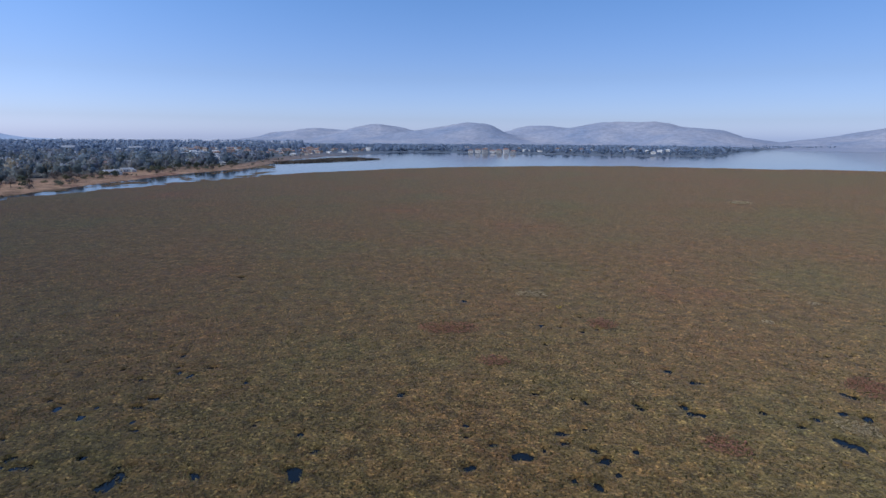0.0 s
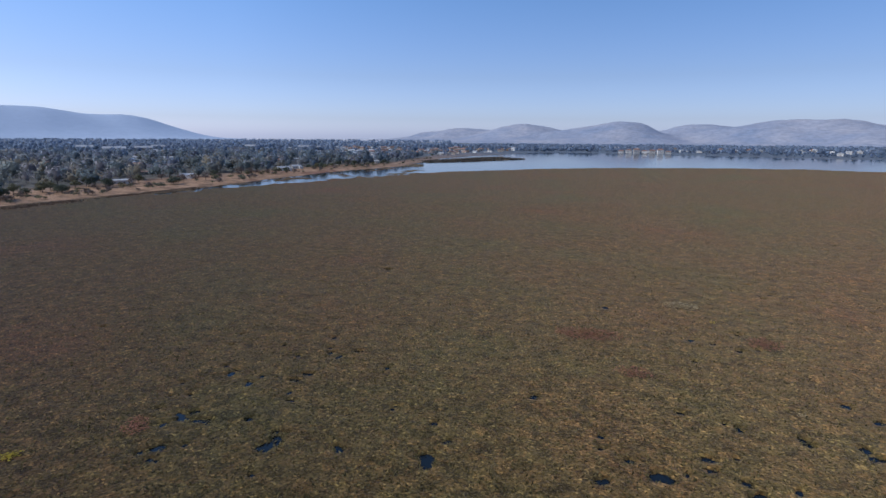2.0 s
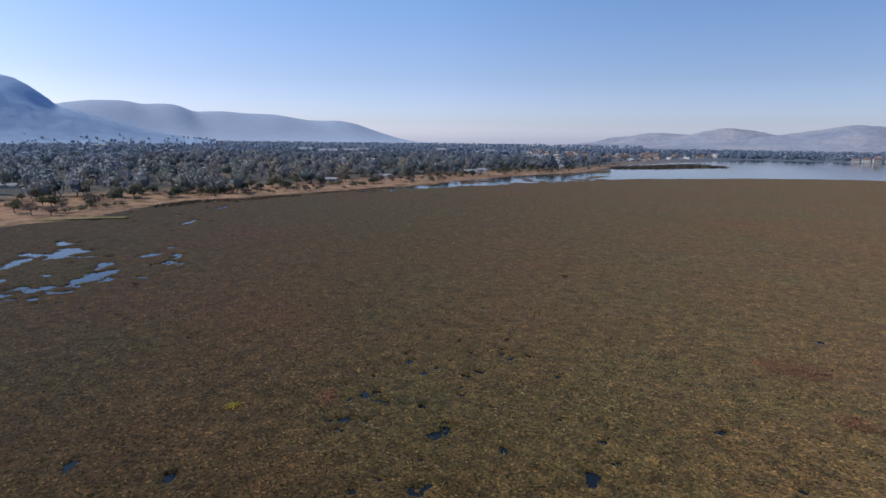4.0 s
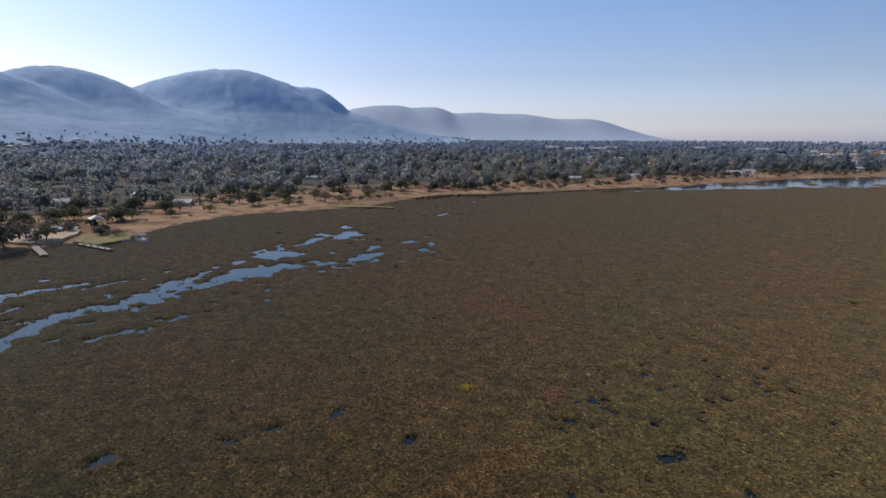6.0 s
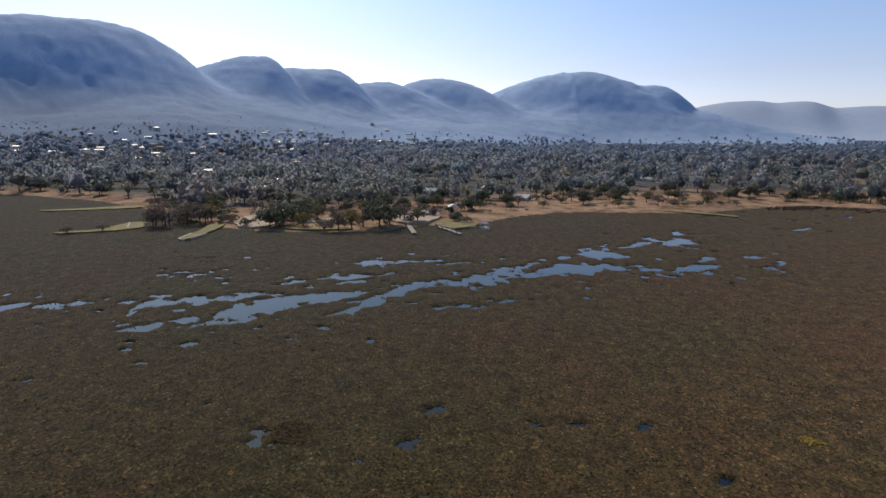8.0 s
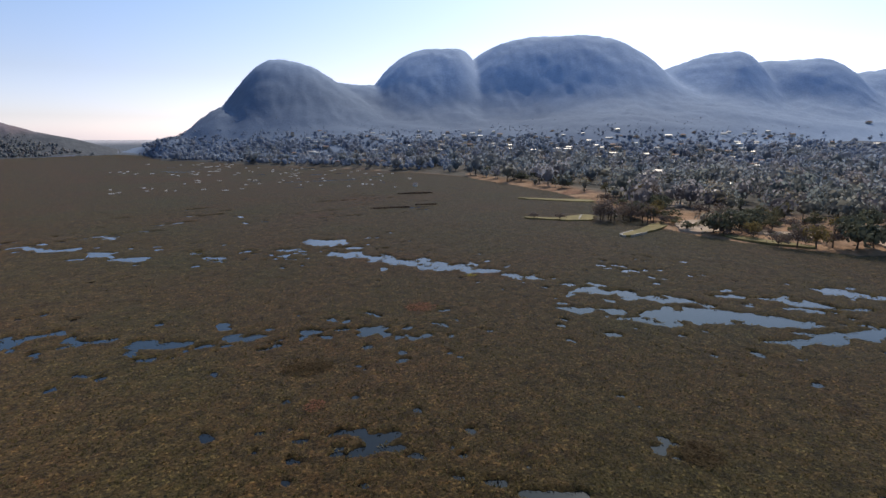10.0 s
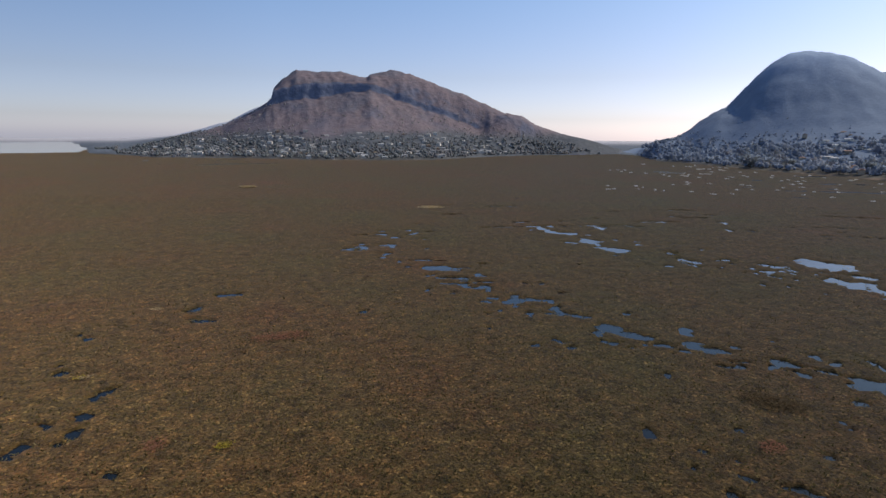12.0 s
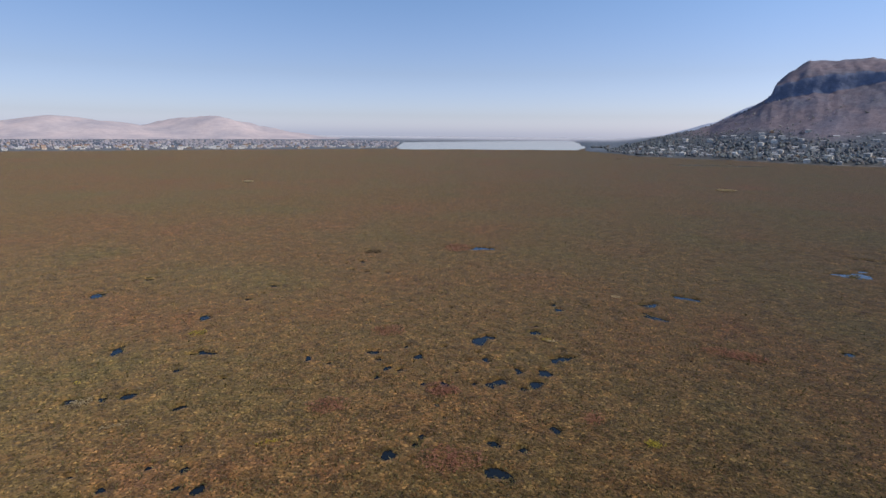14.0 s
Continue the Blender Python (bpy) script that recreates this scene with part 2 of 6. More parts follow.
def ground_material():
    """Dry winter grass over orange soil, with bare and greener patches."""
    m, nt, bsdf = shader("dry_grass")
    big, mid, fine = noise_node(nt, 0.02, 5, 0.65), noise_node(nt, 0.15, 4, 0.6), noise_node(nt, 1.2, 3, 0.7)
    base = ramp(nt, big.outputs["Fac"], ((0.30, (0.13, 0.090, 0.060)), (0.42, (0.26, 0.165, 0.105)), (0.55, (0.35, 0.228, 0.148)), (0.64, (0.20, 0.108, 0.075)), (0.76, (0.31, 0.195, 0.122))))
    m2 = ramp(nt, mid.outputs["Fac"], ((0.34, (0.50, 0.49, 0.48)), (0.52, (0.94, 0.90, 0.86)), (0.68, (1.12, 1.1, 1.06))))
    m3 = ramp(nt, fine.outputs["Fac"], ((0.25, (0.7, 0.7, 0.7)), (0.75, (1.2, 1.2, 1.2))))
    litter = ramp(nt, big.outputs["Fac"], ((0.35, (0.075, 0.076, 0.070)), (0.6, (0.115, 0.110, 0.100)), (0.75, (0.20, 0.16, 0.125))))
    plain = nt.nodes.new("ShaderNodeAttribute")
    plain.attribute_name = "plain_haze"
    wood = nt.nodes.new("ShaderNodeAttribute")
    wood.attribute_name = "woodland"
    base = mix(nt, wood.outputs["Fac"], base.outputs["Color"], litter.outputs["Color"])
    # blue haze put into the ground colour, paler with distance
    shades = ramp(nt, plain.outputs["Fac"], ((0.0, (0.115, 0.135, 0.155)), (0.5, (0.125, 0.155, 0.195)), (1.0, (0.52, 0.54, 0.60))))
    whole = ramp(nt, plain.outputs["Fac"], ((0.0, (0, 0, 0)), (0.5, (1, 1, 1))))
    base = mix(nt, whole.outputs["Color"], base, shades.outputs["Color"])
    col = mix(nt, 1.0, mix(nt, 1.0, base, m2.outputs["Color"], "MULTIPLY"), m3.outputs["Color"], "MULTIPLY")
    nt.links.new(col, bsdf.inputs["Base Color"])
    bsdf.inputs["Roughness"].default_value = 0.95
    bsdf.inputs["Specular IOR Level"].default_value = 0.1
    bump(nt, bsdf, fine.outputs["Fac"], 0.6, 0.25)
    return m


def hill_material():
    """Brown scree with scrub on the slopes, bare rock where the hill is steep."""
    m, nt, bsdf = shader("village_hill_slope")
    big, small = noise_node(nt, 0.012, 5, 0.6), noise_node(nt, 0.13, 4, 0.65)
    scree = ramp(nt, big.outputs["Fac"], ((0.3, (0.130, 0.134, 0.175)), (0.5, (0.185, 0.152, 0.168)), (0.66, (0.150, 0.148, 0.180)), (0.8, (0.202, 0.168, 0.175)))).outputs["Color"]
    rock = ramp(nt, big.outputs["Fac"], ((0.3, (0.115, 0.140, 0.205)), (0.7, (0.170, 0.195, 0.265)))).outputs["Color"]
    geo, split = nt.nodes.new("ShaderNodeNewGeometry"), nt.nodes.new("ShaderNodeSeparateXYZ")
    nt.links.new(geo.outputs["True Normal"], split.inputs["Vector"])
    # steep faces take bluer rock tones that carry the cliff's shade
    steep = ramp(nt, split.outputs["Z"], ((0.50, (1, 1, 1)), (0.68, (0, 0, 0))))
    speck = ramp(nt, small.outputs["Fac"], ((0.3, (0.72, 0.74, 0.76)), (0.7, (1.2, 1.18, 1.15)))).outputs["Color"]
    bush = nt.nodes.new("ShaderNodeAttribute")
    bush.attribute_name = "bush"
    scree = mix(nt, bush.outputs["Fac"], scree, (0.105, 0.118, 0.135))
    col = mix(nt, 1.0, mix(nt, steep.outputs["Color"], scree, rock), speck, "MULTIPLY")
    nt.links.new(col, bsdf.inputs["Base Color"])
    bsdf.inputs["Roughness"].default_value = 0.95
    bsdf.inputs["Specular IOR Level"].default_value = 0.05
    bump(nt, bsdf, small.outputs["Fac"], 0.6, 2.5)
    return m


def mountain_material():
    """Rock under thick bush, in patches, with blue haze put into the base colour."""
    m, nt, bsdf = shader("hazy_mountain_slope")
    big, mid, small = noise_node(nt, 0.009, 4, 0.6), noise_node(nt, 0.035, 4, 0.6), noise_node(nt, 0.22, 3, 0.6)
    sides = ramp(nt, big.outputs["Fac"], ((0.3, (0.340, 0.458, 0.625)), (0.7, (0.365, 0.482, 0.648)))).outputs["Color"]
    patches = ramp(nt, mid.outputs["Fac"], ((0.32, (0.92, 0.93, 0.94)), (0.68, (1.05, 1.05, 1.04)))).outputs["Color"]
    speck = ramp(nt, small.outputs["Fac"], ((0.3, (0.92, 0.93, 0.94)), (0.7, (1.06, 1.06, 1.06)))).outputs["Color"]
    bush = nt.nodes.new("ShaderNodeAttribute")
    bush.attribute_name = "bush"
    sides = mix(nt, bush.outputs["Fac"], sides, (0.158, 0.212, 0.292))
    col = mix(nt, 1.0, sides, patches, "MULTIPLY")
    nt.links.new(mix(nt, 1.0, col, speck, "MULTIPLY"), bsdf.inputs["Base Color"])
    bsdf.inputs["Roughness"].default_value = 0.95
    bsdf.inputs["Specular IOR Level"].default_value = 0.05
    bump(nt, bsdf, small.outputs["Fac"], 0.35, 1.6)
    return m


HILL_ROCK = hill_material()
WATER, WEED, GROUND = water_material(), mat_material(), ground_material()
WEED_LEAF = island("weed_leaf", ((0.050, 0.043, 0.018), (0.098, 0.080, 0.034), (0.145, 0.114, 0.050), (0.240, 0.190, 0.095)), 0.9, 0.05, 0.05, 0.8, 0.36)
WEED_DARK = island("weed_dark_brown", ((0.062, 0.045, 0.026), (0.090, 0.064, 0.036), (0.118, 0.084, 0.047)), 0.9, 0.2, 0.05, 0.7, 0.3)
WEED_WHITE = island("patch_white", ((0.55, 0.54, 0.52), (0.68, 0.67, 0.65), (0.80, 0.79, 0.77)), 0.8, 0.2, 0.1, 0.6, 0.4)
WEED_RED = island("weed_reddish", ((0.21, 0.100, 0.066), (0.32, 0.148, 0.100), (0.41, 0.20, 0.135)), 0.9, 0.2, 0.05, 0.7, 0.5)
WEED_PALE = island("weed_pale", ((0.30, 0.235, 0.135), (0.42, 0.33, 0.19), (0.52, 0.42, 0.26)), 0.9, 0.2, 0.05, 0.7, 0.5)
WEED_YELLOW = island("weed_yellow", ((0.26, 0.21, 0.035), (0.40, 0.32, 0.05), (0.50, 0.40, 0.08)), 0.9, 0.2, 0.05, 0.7, 0.5)
LEAF_DARK = island("leaf_dark_green", ((0.062, 0.072, 0.054), (0.098, 0.108, 0.076), (0.142, 0.150, 0.100)), through_light=0.4)
LEAF_OLIVE = island("leaf_olive", ((0.090, 0.088, 0.056), (0.140, 0.132, 0.078), (0.190, 0.172, 0.100)), through_light=0.4)
LEAF_YELLOW = island("leaf_yellowing", ((0.125, 0.098, 0.045), (0.200, 0.155, 0.064), (0.27, 0.20, 0.09)), through_light=0.4)
LEAF_BARE = island("twigs_bare", ((0.110, 0.086, 0.078), (0.165, 0.130, 0.112), (0.22, 0.175, 0.15)), through_light=0.3)


def hazed(tones, k):
    """Foliage tones with blue haze mixed into the colour by the share k."""
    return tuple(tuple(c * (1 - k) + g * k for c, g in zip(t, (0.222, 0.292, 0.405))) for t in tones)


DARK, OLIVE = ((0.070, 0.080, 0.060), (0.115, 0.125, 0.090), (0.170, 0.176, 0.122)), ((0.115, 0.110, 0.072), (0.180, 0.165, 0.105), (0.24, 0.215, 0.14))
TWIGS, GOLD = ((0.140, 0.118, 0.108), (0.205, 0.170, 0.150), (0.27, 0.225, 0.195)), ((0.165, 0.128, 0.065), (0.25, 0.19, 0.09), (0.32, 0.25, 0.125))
# the same four tones, with more haze painted in from near to far
NEAR_WOODS = [island("wood_" + n, hazed(tuple(tuple(1.18 * c for c in tone) for tone in t), 0.28), lumps=0.11, contrast=0.14, through_light=0.7) for n, t in (("dark", DARK), ("olive", OLIVE), ("twigs", TWIGS), ("gold", GOLD))]
MID_WOODS = [island("middle_wood_" + n, hazed(tuple(tuple(1.15 * c for c in tone) for tone in t), 0.5), lumps=0.11, contrast=0.12, through_light=0.7) for n, t in (("dark", DARK), ("olive", OLIVE), ("twigs", TWIGS), ("gold", GOLD))]
FAR_WOODS = [island("far_wood_" + n, hazed(tuple(tuple(1.1 * c for c in tone) for tone in t), 0.78), lumps=0.11, contrast=0.12, through_light=0.7) for n, t in (("dark", DARK), ("olive", OLIVE), ("twigs", TWIGS), ("gold", GOLD))]
# slope trees: leaf tones carry the same painted blue haze as the mountains
SLOPE_WOODS = [island("hazy_slope_wood_" + n, tones, lumps=0.05, contrast=0.4, through_light=0.5) for n, tones in (
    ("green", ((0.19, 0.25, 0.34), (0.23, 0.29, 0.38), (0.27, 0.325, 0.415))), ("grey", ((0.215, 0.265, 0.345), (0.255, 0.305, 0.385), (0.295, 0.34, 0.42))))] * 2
# trees of the far west shore, with pale mauve haze in the leaf colour
HAZY_WOODS = [island("hazy_wood_" + n, tones, lumps=0.02, contrast=0.4, through_light=0.3) for n, tones in (
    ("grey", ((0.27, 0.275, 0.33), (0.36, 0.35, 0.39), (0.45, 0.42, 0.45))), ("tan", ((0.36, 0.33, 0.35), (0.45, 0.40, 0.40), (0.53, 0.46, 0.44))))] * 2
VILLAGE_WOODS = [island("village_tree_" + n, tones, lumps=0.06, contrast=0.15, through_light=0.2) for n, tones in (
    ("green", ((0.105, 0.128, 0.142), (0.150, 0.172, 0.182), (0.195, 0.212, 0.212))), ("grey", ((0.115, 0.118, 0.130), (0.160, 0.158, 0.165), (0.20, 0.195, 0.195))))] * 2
SCRUB_HILL = island("hill_scrub", ((0.21, 0.22, 0.23), (0.25, 0.25, 0.25), (0.29, 0.275, 0.265)), lumps=0.01, through_light=0.3)
BARK = surface("bark", (0.055, 0.042, 0.032), (0.12, 0.095, 0.075), 3.0, 18, 0.9, 0.02)
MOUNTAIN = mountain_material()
# distant ranges and grassy hills: blue haze is put into the base colours
FAR_RANGE = surface("hazy_distant_range", (0.34, 0.41, 0.52), (0.38, 0.45, 0.56), 0.004, 0.03, 0.95, 2.0, 0.05, grain=0.9)
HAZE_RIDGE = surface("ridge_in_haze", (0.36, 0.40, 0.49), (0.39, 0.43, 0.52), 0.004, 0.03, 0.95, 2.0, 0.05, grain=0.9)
HILL_GRASS = surface("hazy_grassy_hills", (0.205, 0.245, 0.325), (0.34, 0.34, 0.375), 0.006, 0.05, 0.95, 3.0, 0.05, grain=0.75)
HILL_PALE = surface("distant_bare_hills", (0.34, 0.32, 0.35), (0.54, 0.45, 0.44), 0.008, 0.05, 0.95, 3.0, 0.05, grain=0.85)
LAWN = surface("lawn", (0.135, 0.118, 0.048), (0.25, 0.205, 0.088), 0.35, 3.0, 0.9, 0.05, 0.2)
SAND = surface("pale_sand", (0.36, 0.28, 0.21), (0.50, 0.40, 0.31), 0.3, 4.0, 0.95, 0.02, 0.1)
REED = island("dry_reeds", ((0.12, 0.075, 0.052), (0.20, 0.13, 0.085), (0.28, 0.195, 0.125)))
REED_DARK = island("dark_reeds", ((0.055, 0.044, 0.034), (0.090, 0.072, 0.055), (0.13, 0.105, 0.08)))
CONCRETE = surface("pale_concrete", (0.34, 0.32, 0.29), (0.52, 0.49, 0.45), 0.8, 9.0, 0.9, 0.01)
STONE = surface("kerb_stone", (0.30, 0.28, 0.24), (0.46, 0.43, 0.37), 1.2, 9.0, 0.9, 0.02)
WOOD = surface("weathered_planks", (0.22, 0.19, 0.16), (0.40, 0.36, 0.31), 1.5, 14.0, 0.85, 0.01)
WALL_WHITE = paint("plaster_white", (0.56, 0.53, 0.49), spread=0.3)
WALL_TAN = paint("plaster_tan", (0.40, 0.32, 0.25), spread=0.3)
WALL_BRICK = paint("face_brick", (0.30, 0.19, 0.14))
ROOF_GREY = paint("roof_grey_sheet", (0.34, 0.34, 0.35), 0.45)
ROOF_WHITE = paint("roof_white_sheet", (0.50, 0.49, 0.48), 0.5, spread=0.3)
ROOF_RED = paint("roof_red_tile", (0.25, 0.15, 0.115), 0.8, spread=0.3)
ROOF_THATCH = paint("roof_thatch", (0.17, 0.13, 0.09), 0.95)
GLASS = paint("window_glass", (0.035, 0.045, 0.055), 0.08)
DOOR_WOOD = paint("door_wood", (0.14, 0.08, 0.05), 0.6)
TRIM = paint("white_trim", (0.72, 0.71, 0.68), 0.5)
CAR_WHITE = paint("car_paint_white", (0.76, 0.76, 0.75), 0.25, spread=0.05)
CAR_SILVER = paint("car_paint_silver", (0.45, 0.46, 0.47), 0.3, 0.5)
TYRE = paint("tyre_rubber", (0.02, 0.02, 0.02), 0.85)
CANVAS_BLUE = paint("blue_canvas", (0.10, 0.15, 0.27), 0.8)

# ---- plan: the shore round the bay, by bearing ----
SHORE_AZ = (-90, -60, -39, -32, -28, -26.3, -17.8, -7.8, -0.9, 4.9, 8.4, 10.7, 15, 17.3, 19.4, 25, 31, 35, 39, 48, 57.8, 61, 67, 69, 79,
            84, 89, 95.8, 99, 104, 110, 115, 119, 124.7, 130.6, 136.9, 147, 155, 163.6, 165)
SHORE_R = (1009, 1700, 2487, 2266, 1600, 1061, 1024, 1080, 1116, 1132, 977, 916, 780, 650, 561, 489, 422, 379, 345, 308, 279, 270, 236,
           232, 224, 208, 187, 181, 173, 172, 180, 195, 235, 300, 365, 455, 545, 626, 800, 1000)
SHORE_AZ2 = (166.5, 168, 169.3, 176.5, 185.5, 189.5, 197, 208.6, 211.9, 217, 218.6, 224, 235.5, 236.6, 247.7, 262, 270)
SHORE_R2 = (1080, 1090, 1060, 947, 735, 723, 723, 827, 835, 1075, 2800, 2500, 1900, 1110, 1021, 990, 1009)
OPEN_AZ = (-90, -60, -39, -27.7, -15, -3.8, 5, 15, 22.6, 29.3, 36, 42, 46, 215, 218, 236, 238, 270)
OPEN_R = (1009, 850, 717, 659, 645, 593, 540, 469, 412, 372, 345, 333, 2000, 2000, 1140, 1050, 2000, 2000)
STRIP_AZ = (-90, -28, 5, 9, 13, 17, 20, 30, 40, 50, 61, 69, 78, 89, 98, 105, 118, 130, 140, 165, 176, 200, 217, 237, 270)
STRIP_W = (20, 25, 30, 95, 105, 80, 52, 62, 60, 34, 44, 66, 54, 56, 48, 42, 26, 14, 4, 3, 3, 4, 8, 14, 14)


def shore(az):
    az = np.asarray(az, float)
    r = np.interp(az, SHORE_AZ + SHORE_AZ2, SHORE_R + SHORE_R2)
    x, y = polar(az, r)
    return r * (1 + 0.012 * fbm(x, y, 35, 3, 4))


def mat_edge(az, x, y):
    r = np.interp(az, OPEN_AZ, OPEN_R)
    return np.minimum(shore(az) + 3, r * (1 + 0.02 * fbm(x, y, 45, 8, 4)))


def strip(az):
    return np.interp(az, STRIP_AZ, STRIP_W)


def ramp01(v, lo, hi):
    t = np.clip((v - lo) / (hi - lo), 0, 1)
    return t * t * (3 - 2 * t)


FOOT_AZ, FOOT_R = (62, 75, 88, 100, 112, 120, 140, 155, 163), (2300, 1600, 1050, 720, 500, 430, 450, 600, 750)


def land_z(x, y):
    """Height of the land: the bed, the bank, the plain and the aprons below the mountains."""
    az, r = bearing(x, y), np.hypot(x, y)
    off = r - shore(az)
    z = np.interp(off, (-60, -12, -2, 3, 12, 60, 600, 3000), (-2.5, -1.6, -0.3, 0.45, 0.9, 1.6, 4.0, 6.0))
    foot = np.interp(az, FOOT_AZ, FOOT_R)
    apron = np.interp(r - foot, (0, 120, 400, 900, 2000), (0, 4, 28, 95, 112)) * ramp01(az, 62, 80) * (1 - ramp01(az, 146, 158))
    apron = apron + np.interp(off, (5, 60, 200, 400, 900), (0, 5, 22, 40, 42)) * ramp01(az, 171, 180) * (1 - ramp01(az, 206, 215))
    return z + apron + ramp01(off, 12, 80) * 0.7 * fbm(x, y, 60, 21, 3)


# Domes of the mountains: bearing, distance, height, half widths to the left and right in degrees, steepness
RANGE = ((152.8, 1150, 172, 6.1, 10.4, 2.3), (157.6, 1080, 82, 4.3, 6.0, 2.0), (162.3, 1000, 28, 2.6, 14.0, 2.3), (146.8, 1250, 142, 13.8, 7.8, 4.0),
         (136.2, 1300, 220, 9.4, 4.4, 3.5), (125.3, 1350, 251, 14.0, 13.2, 3.1), (110.0, 1500, 221, 12.7, 5.2, 2.3),
         (105.0, 1600, 209, 12.0, 7.0, 3.0), (99.2, 1750, 189, 9.6, 9.9, 2.3), (92.9, 1900, 214, 9.7, 9.9, 2.2),
         (79.1, 2200, 263, 14.0, 11.4, 2.1), (72.2, 2250, 215, 14.0, 5.3, 2.2), (68.1, 2200, 120, 14.0, 7.3, 1.4))
FAR = ((64.0, 4000, 244, 9.5, 6.2, 2.3), (60.2, 4000, 233, 7.1, 4.8, 2.3), (55.5, 4000, 194, 11.6, 6.4, 2.3),
       (51.9, 4000, 187, 12.7, 9.5, 2.0), (44.8, 4000, 152, 14.0, 5.4, 2.1))
EAST_HILLS = ((12.5, 3600, 68, 6.3, 11.4, 2.2), (6.6, 3300, 98, 5.0, 6.8, 1.9), (-2.9, 2600, 87, 9.3, 4.9, 1.6), (-10.3, 3200, 91, 5.9, 9.2, 2.3),
              (-15.6, 3000, 107, 5.1, 12.0, 2.3), (-19.6, 2800, 105, 13.3, 5.0, 2.4), (-23.6, 2600, 71, 4.7, 5.4, 2.3), (-41.5, 2900, 102, 7.5, 8.8, 1.6))
WEST_HILLS = ((277.0, 2400, 62, 9.0, 8.0, 1.8), (266.6, 2500, 88, 6.8, 10.2, 1.5), (256.5, 2700, 84, 4.6, 9.2, 2.3), (253.9, 2600, 86, 8.7, 7.5, 2.3), (248.7, 2800, 55, 10.0, 2.3, 2.3))
# The hill over the village: bearing and height of its crest, then foot and top of the rock band below it
CREST_AZ = (166, 168.1, 170.4, 172.8, 175.3, 176.8, 178.4, 182.7, 188.2, 190.1, 192.0, 192.4, 194.9, 197.1, 199.1, 200.5, 201.3, 201.6, 203.4, 206.2, 210.7, 214)
CREST_Z = (4, 15, 28, 38, 55, 71, 76, 112, 149, 155, 147, 141, 152, 147, 149, 130, 115, 96, 75, 47, 23, 6)
BAND_AZ = (178, 180.9, 183.6, 188, 192, 194.8, 197.1, 201.4, 203.4)
BAND_LOW = (36, 48, 62, 88, 112, 106, 97, 86, 62)
BAND_TOP = (37, 53, 72, 101, 122, 125, 123, 109, 64)
HAZE_RANGE = ((206.0, 3900, 128, 5.0, 5.0, 1.6), (201.0, 4000, 240, 6.0, 6.0, 2.0), (221.0, 4300, 62, 16, 10, 1.6))


def domes_z(domes, az, r, depth):
    """Highest of the domes; depth scales how far each runs back and forth."""
    z = np.full(np.shape(az), -50.0)
    for a0, d0, top, wl, wr, p in domes:
        u = (az - a0) / np.where(az > a0, wl, wr)
        reach = depth * (0.34 + top / 700 if depth == 390 else 0.55 + top / 400)
        v = (r - d0) / np.where(r < d0, reach, depth * 1.6)
        one = top * np.exp(-np.abs(u) ** p - np.abs(v) ** 2.4)
        # neighbouring domes run together low down and stay apart near the tops
        reach_out = (5 + 24 * np.clip((d0 - r) / reach - 0.35, 0, 1)) * (depth == 390) + 18 * (depth == 420)
        k = np.interp(np.maximum(one, z), (0, 20, 60), (0, 0, 1)) * reach_out + 1e-3
        h = np.clip(0.5 + 0.5 * (one - z) / k, 0, 1)
        z = one * h + z * (1 - h) + k * h * (1 - h)
    if depth == 390:
        # one long slope of scree and bush runs along the feet of all the domes
        back = np.interp(az, (68, 79, 99, 110, 125, 136, 152, 165), (2150, 2100, 1650, 1400, 1280, 1230, 1100, 1000))
        start = np.minimum(np.interp(az, FOOT_AZ, FOOT_R), back - 500)
        t = np.clip((r - start) / (back - start), 0, 1)
        spur = 1 + 0.18 * fbm(np.radians(az) * 1100, r * 0.25, 210, 91, 3)
        skirt = np.interp(az, (58, 66, 72, 80, 90, 100, 110, 120, 130, 138, 146, 152, 158, 162, 165), (0, 40, 90, 125, 112, 108, 118, 122, 112, 100, 88, 70, 26, 8, 0))
        skirt = skirt * spur * t ** 1.2 * np.exp(-(np.maximum(r - back, 0) / 500) ** 2)
        h = np.clip(0.5 + 0.5 * (skirt - z) / 46, 0, 1)
        z = np.where(skirt > 1, skirt * h + z * (1 - h) + 46 * h * (1 - h) * ramp01(z, 0, 60), z)
    if depth < 410:
        z = z * ramp01(r - shore(az), 0, 130) * (1 - ramp01(az, 202, 218)) * ramp01(r, 480, 800)
        z = np.where(z < 1, -60, z)
    return z


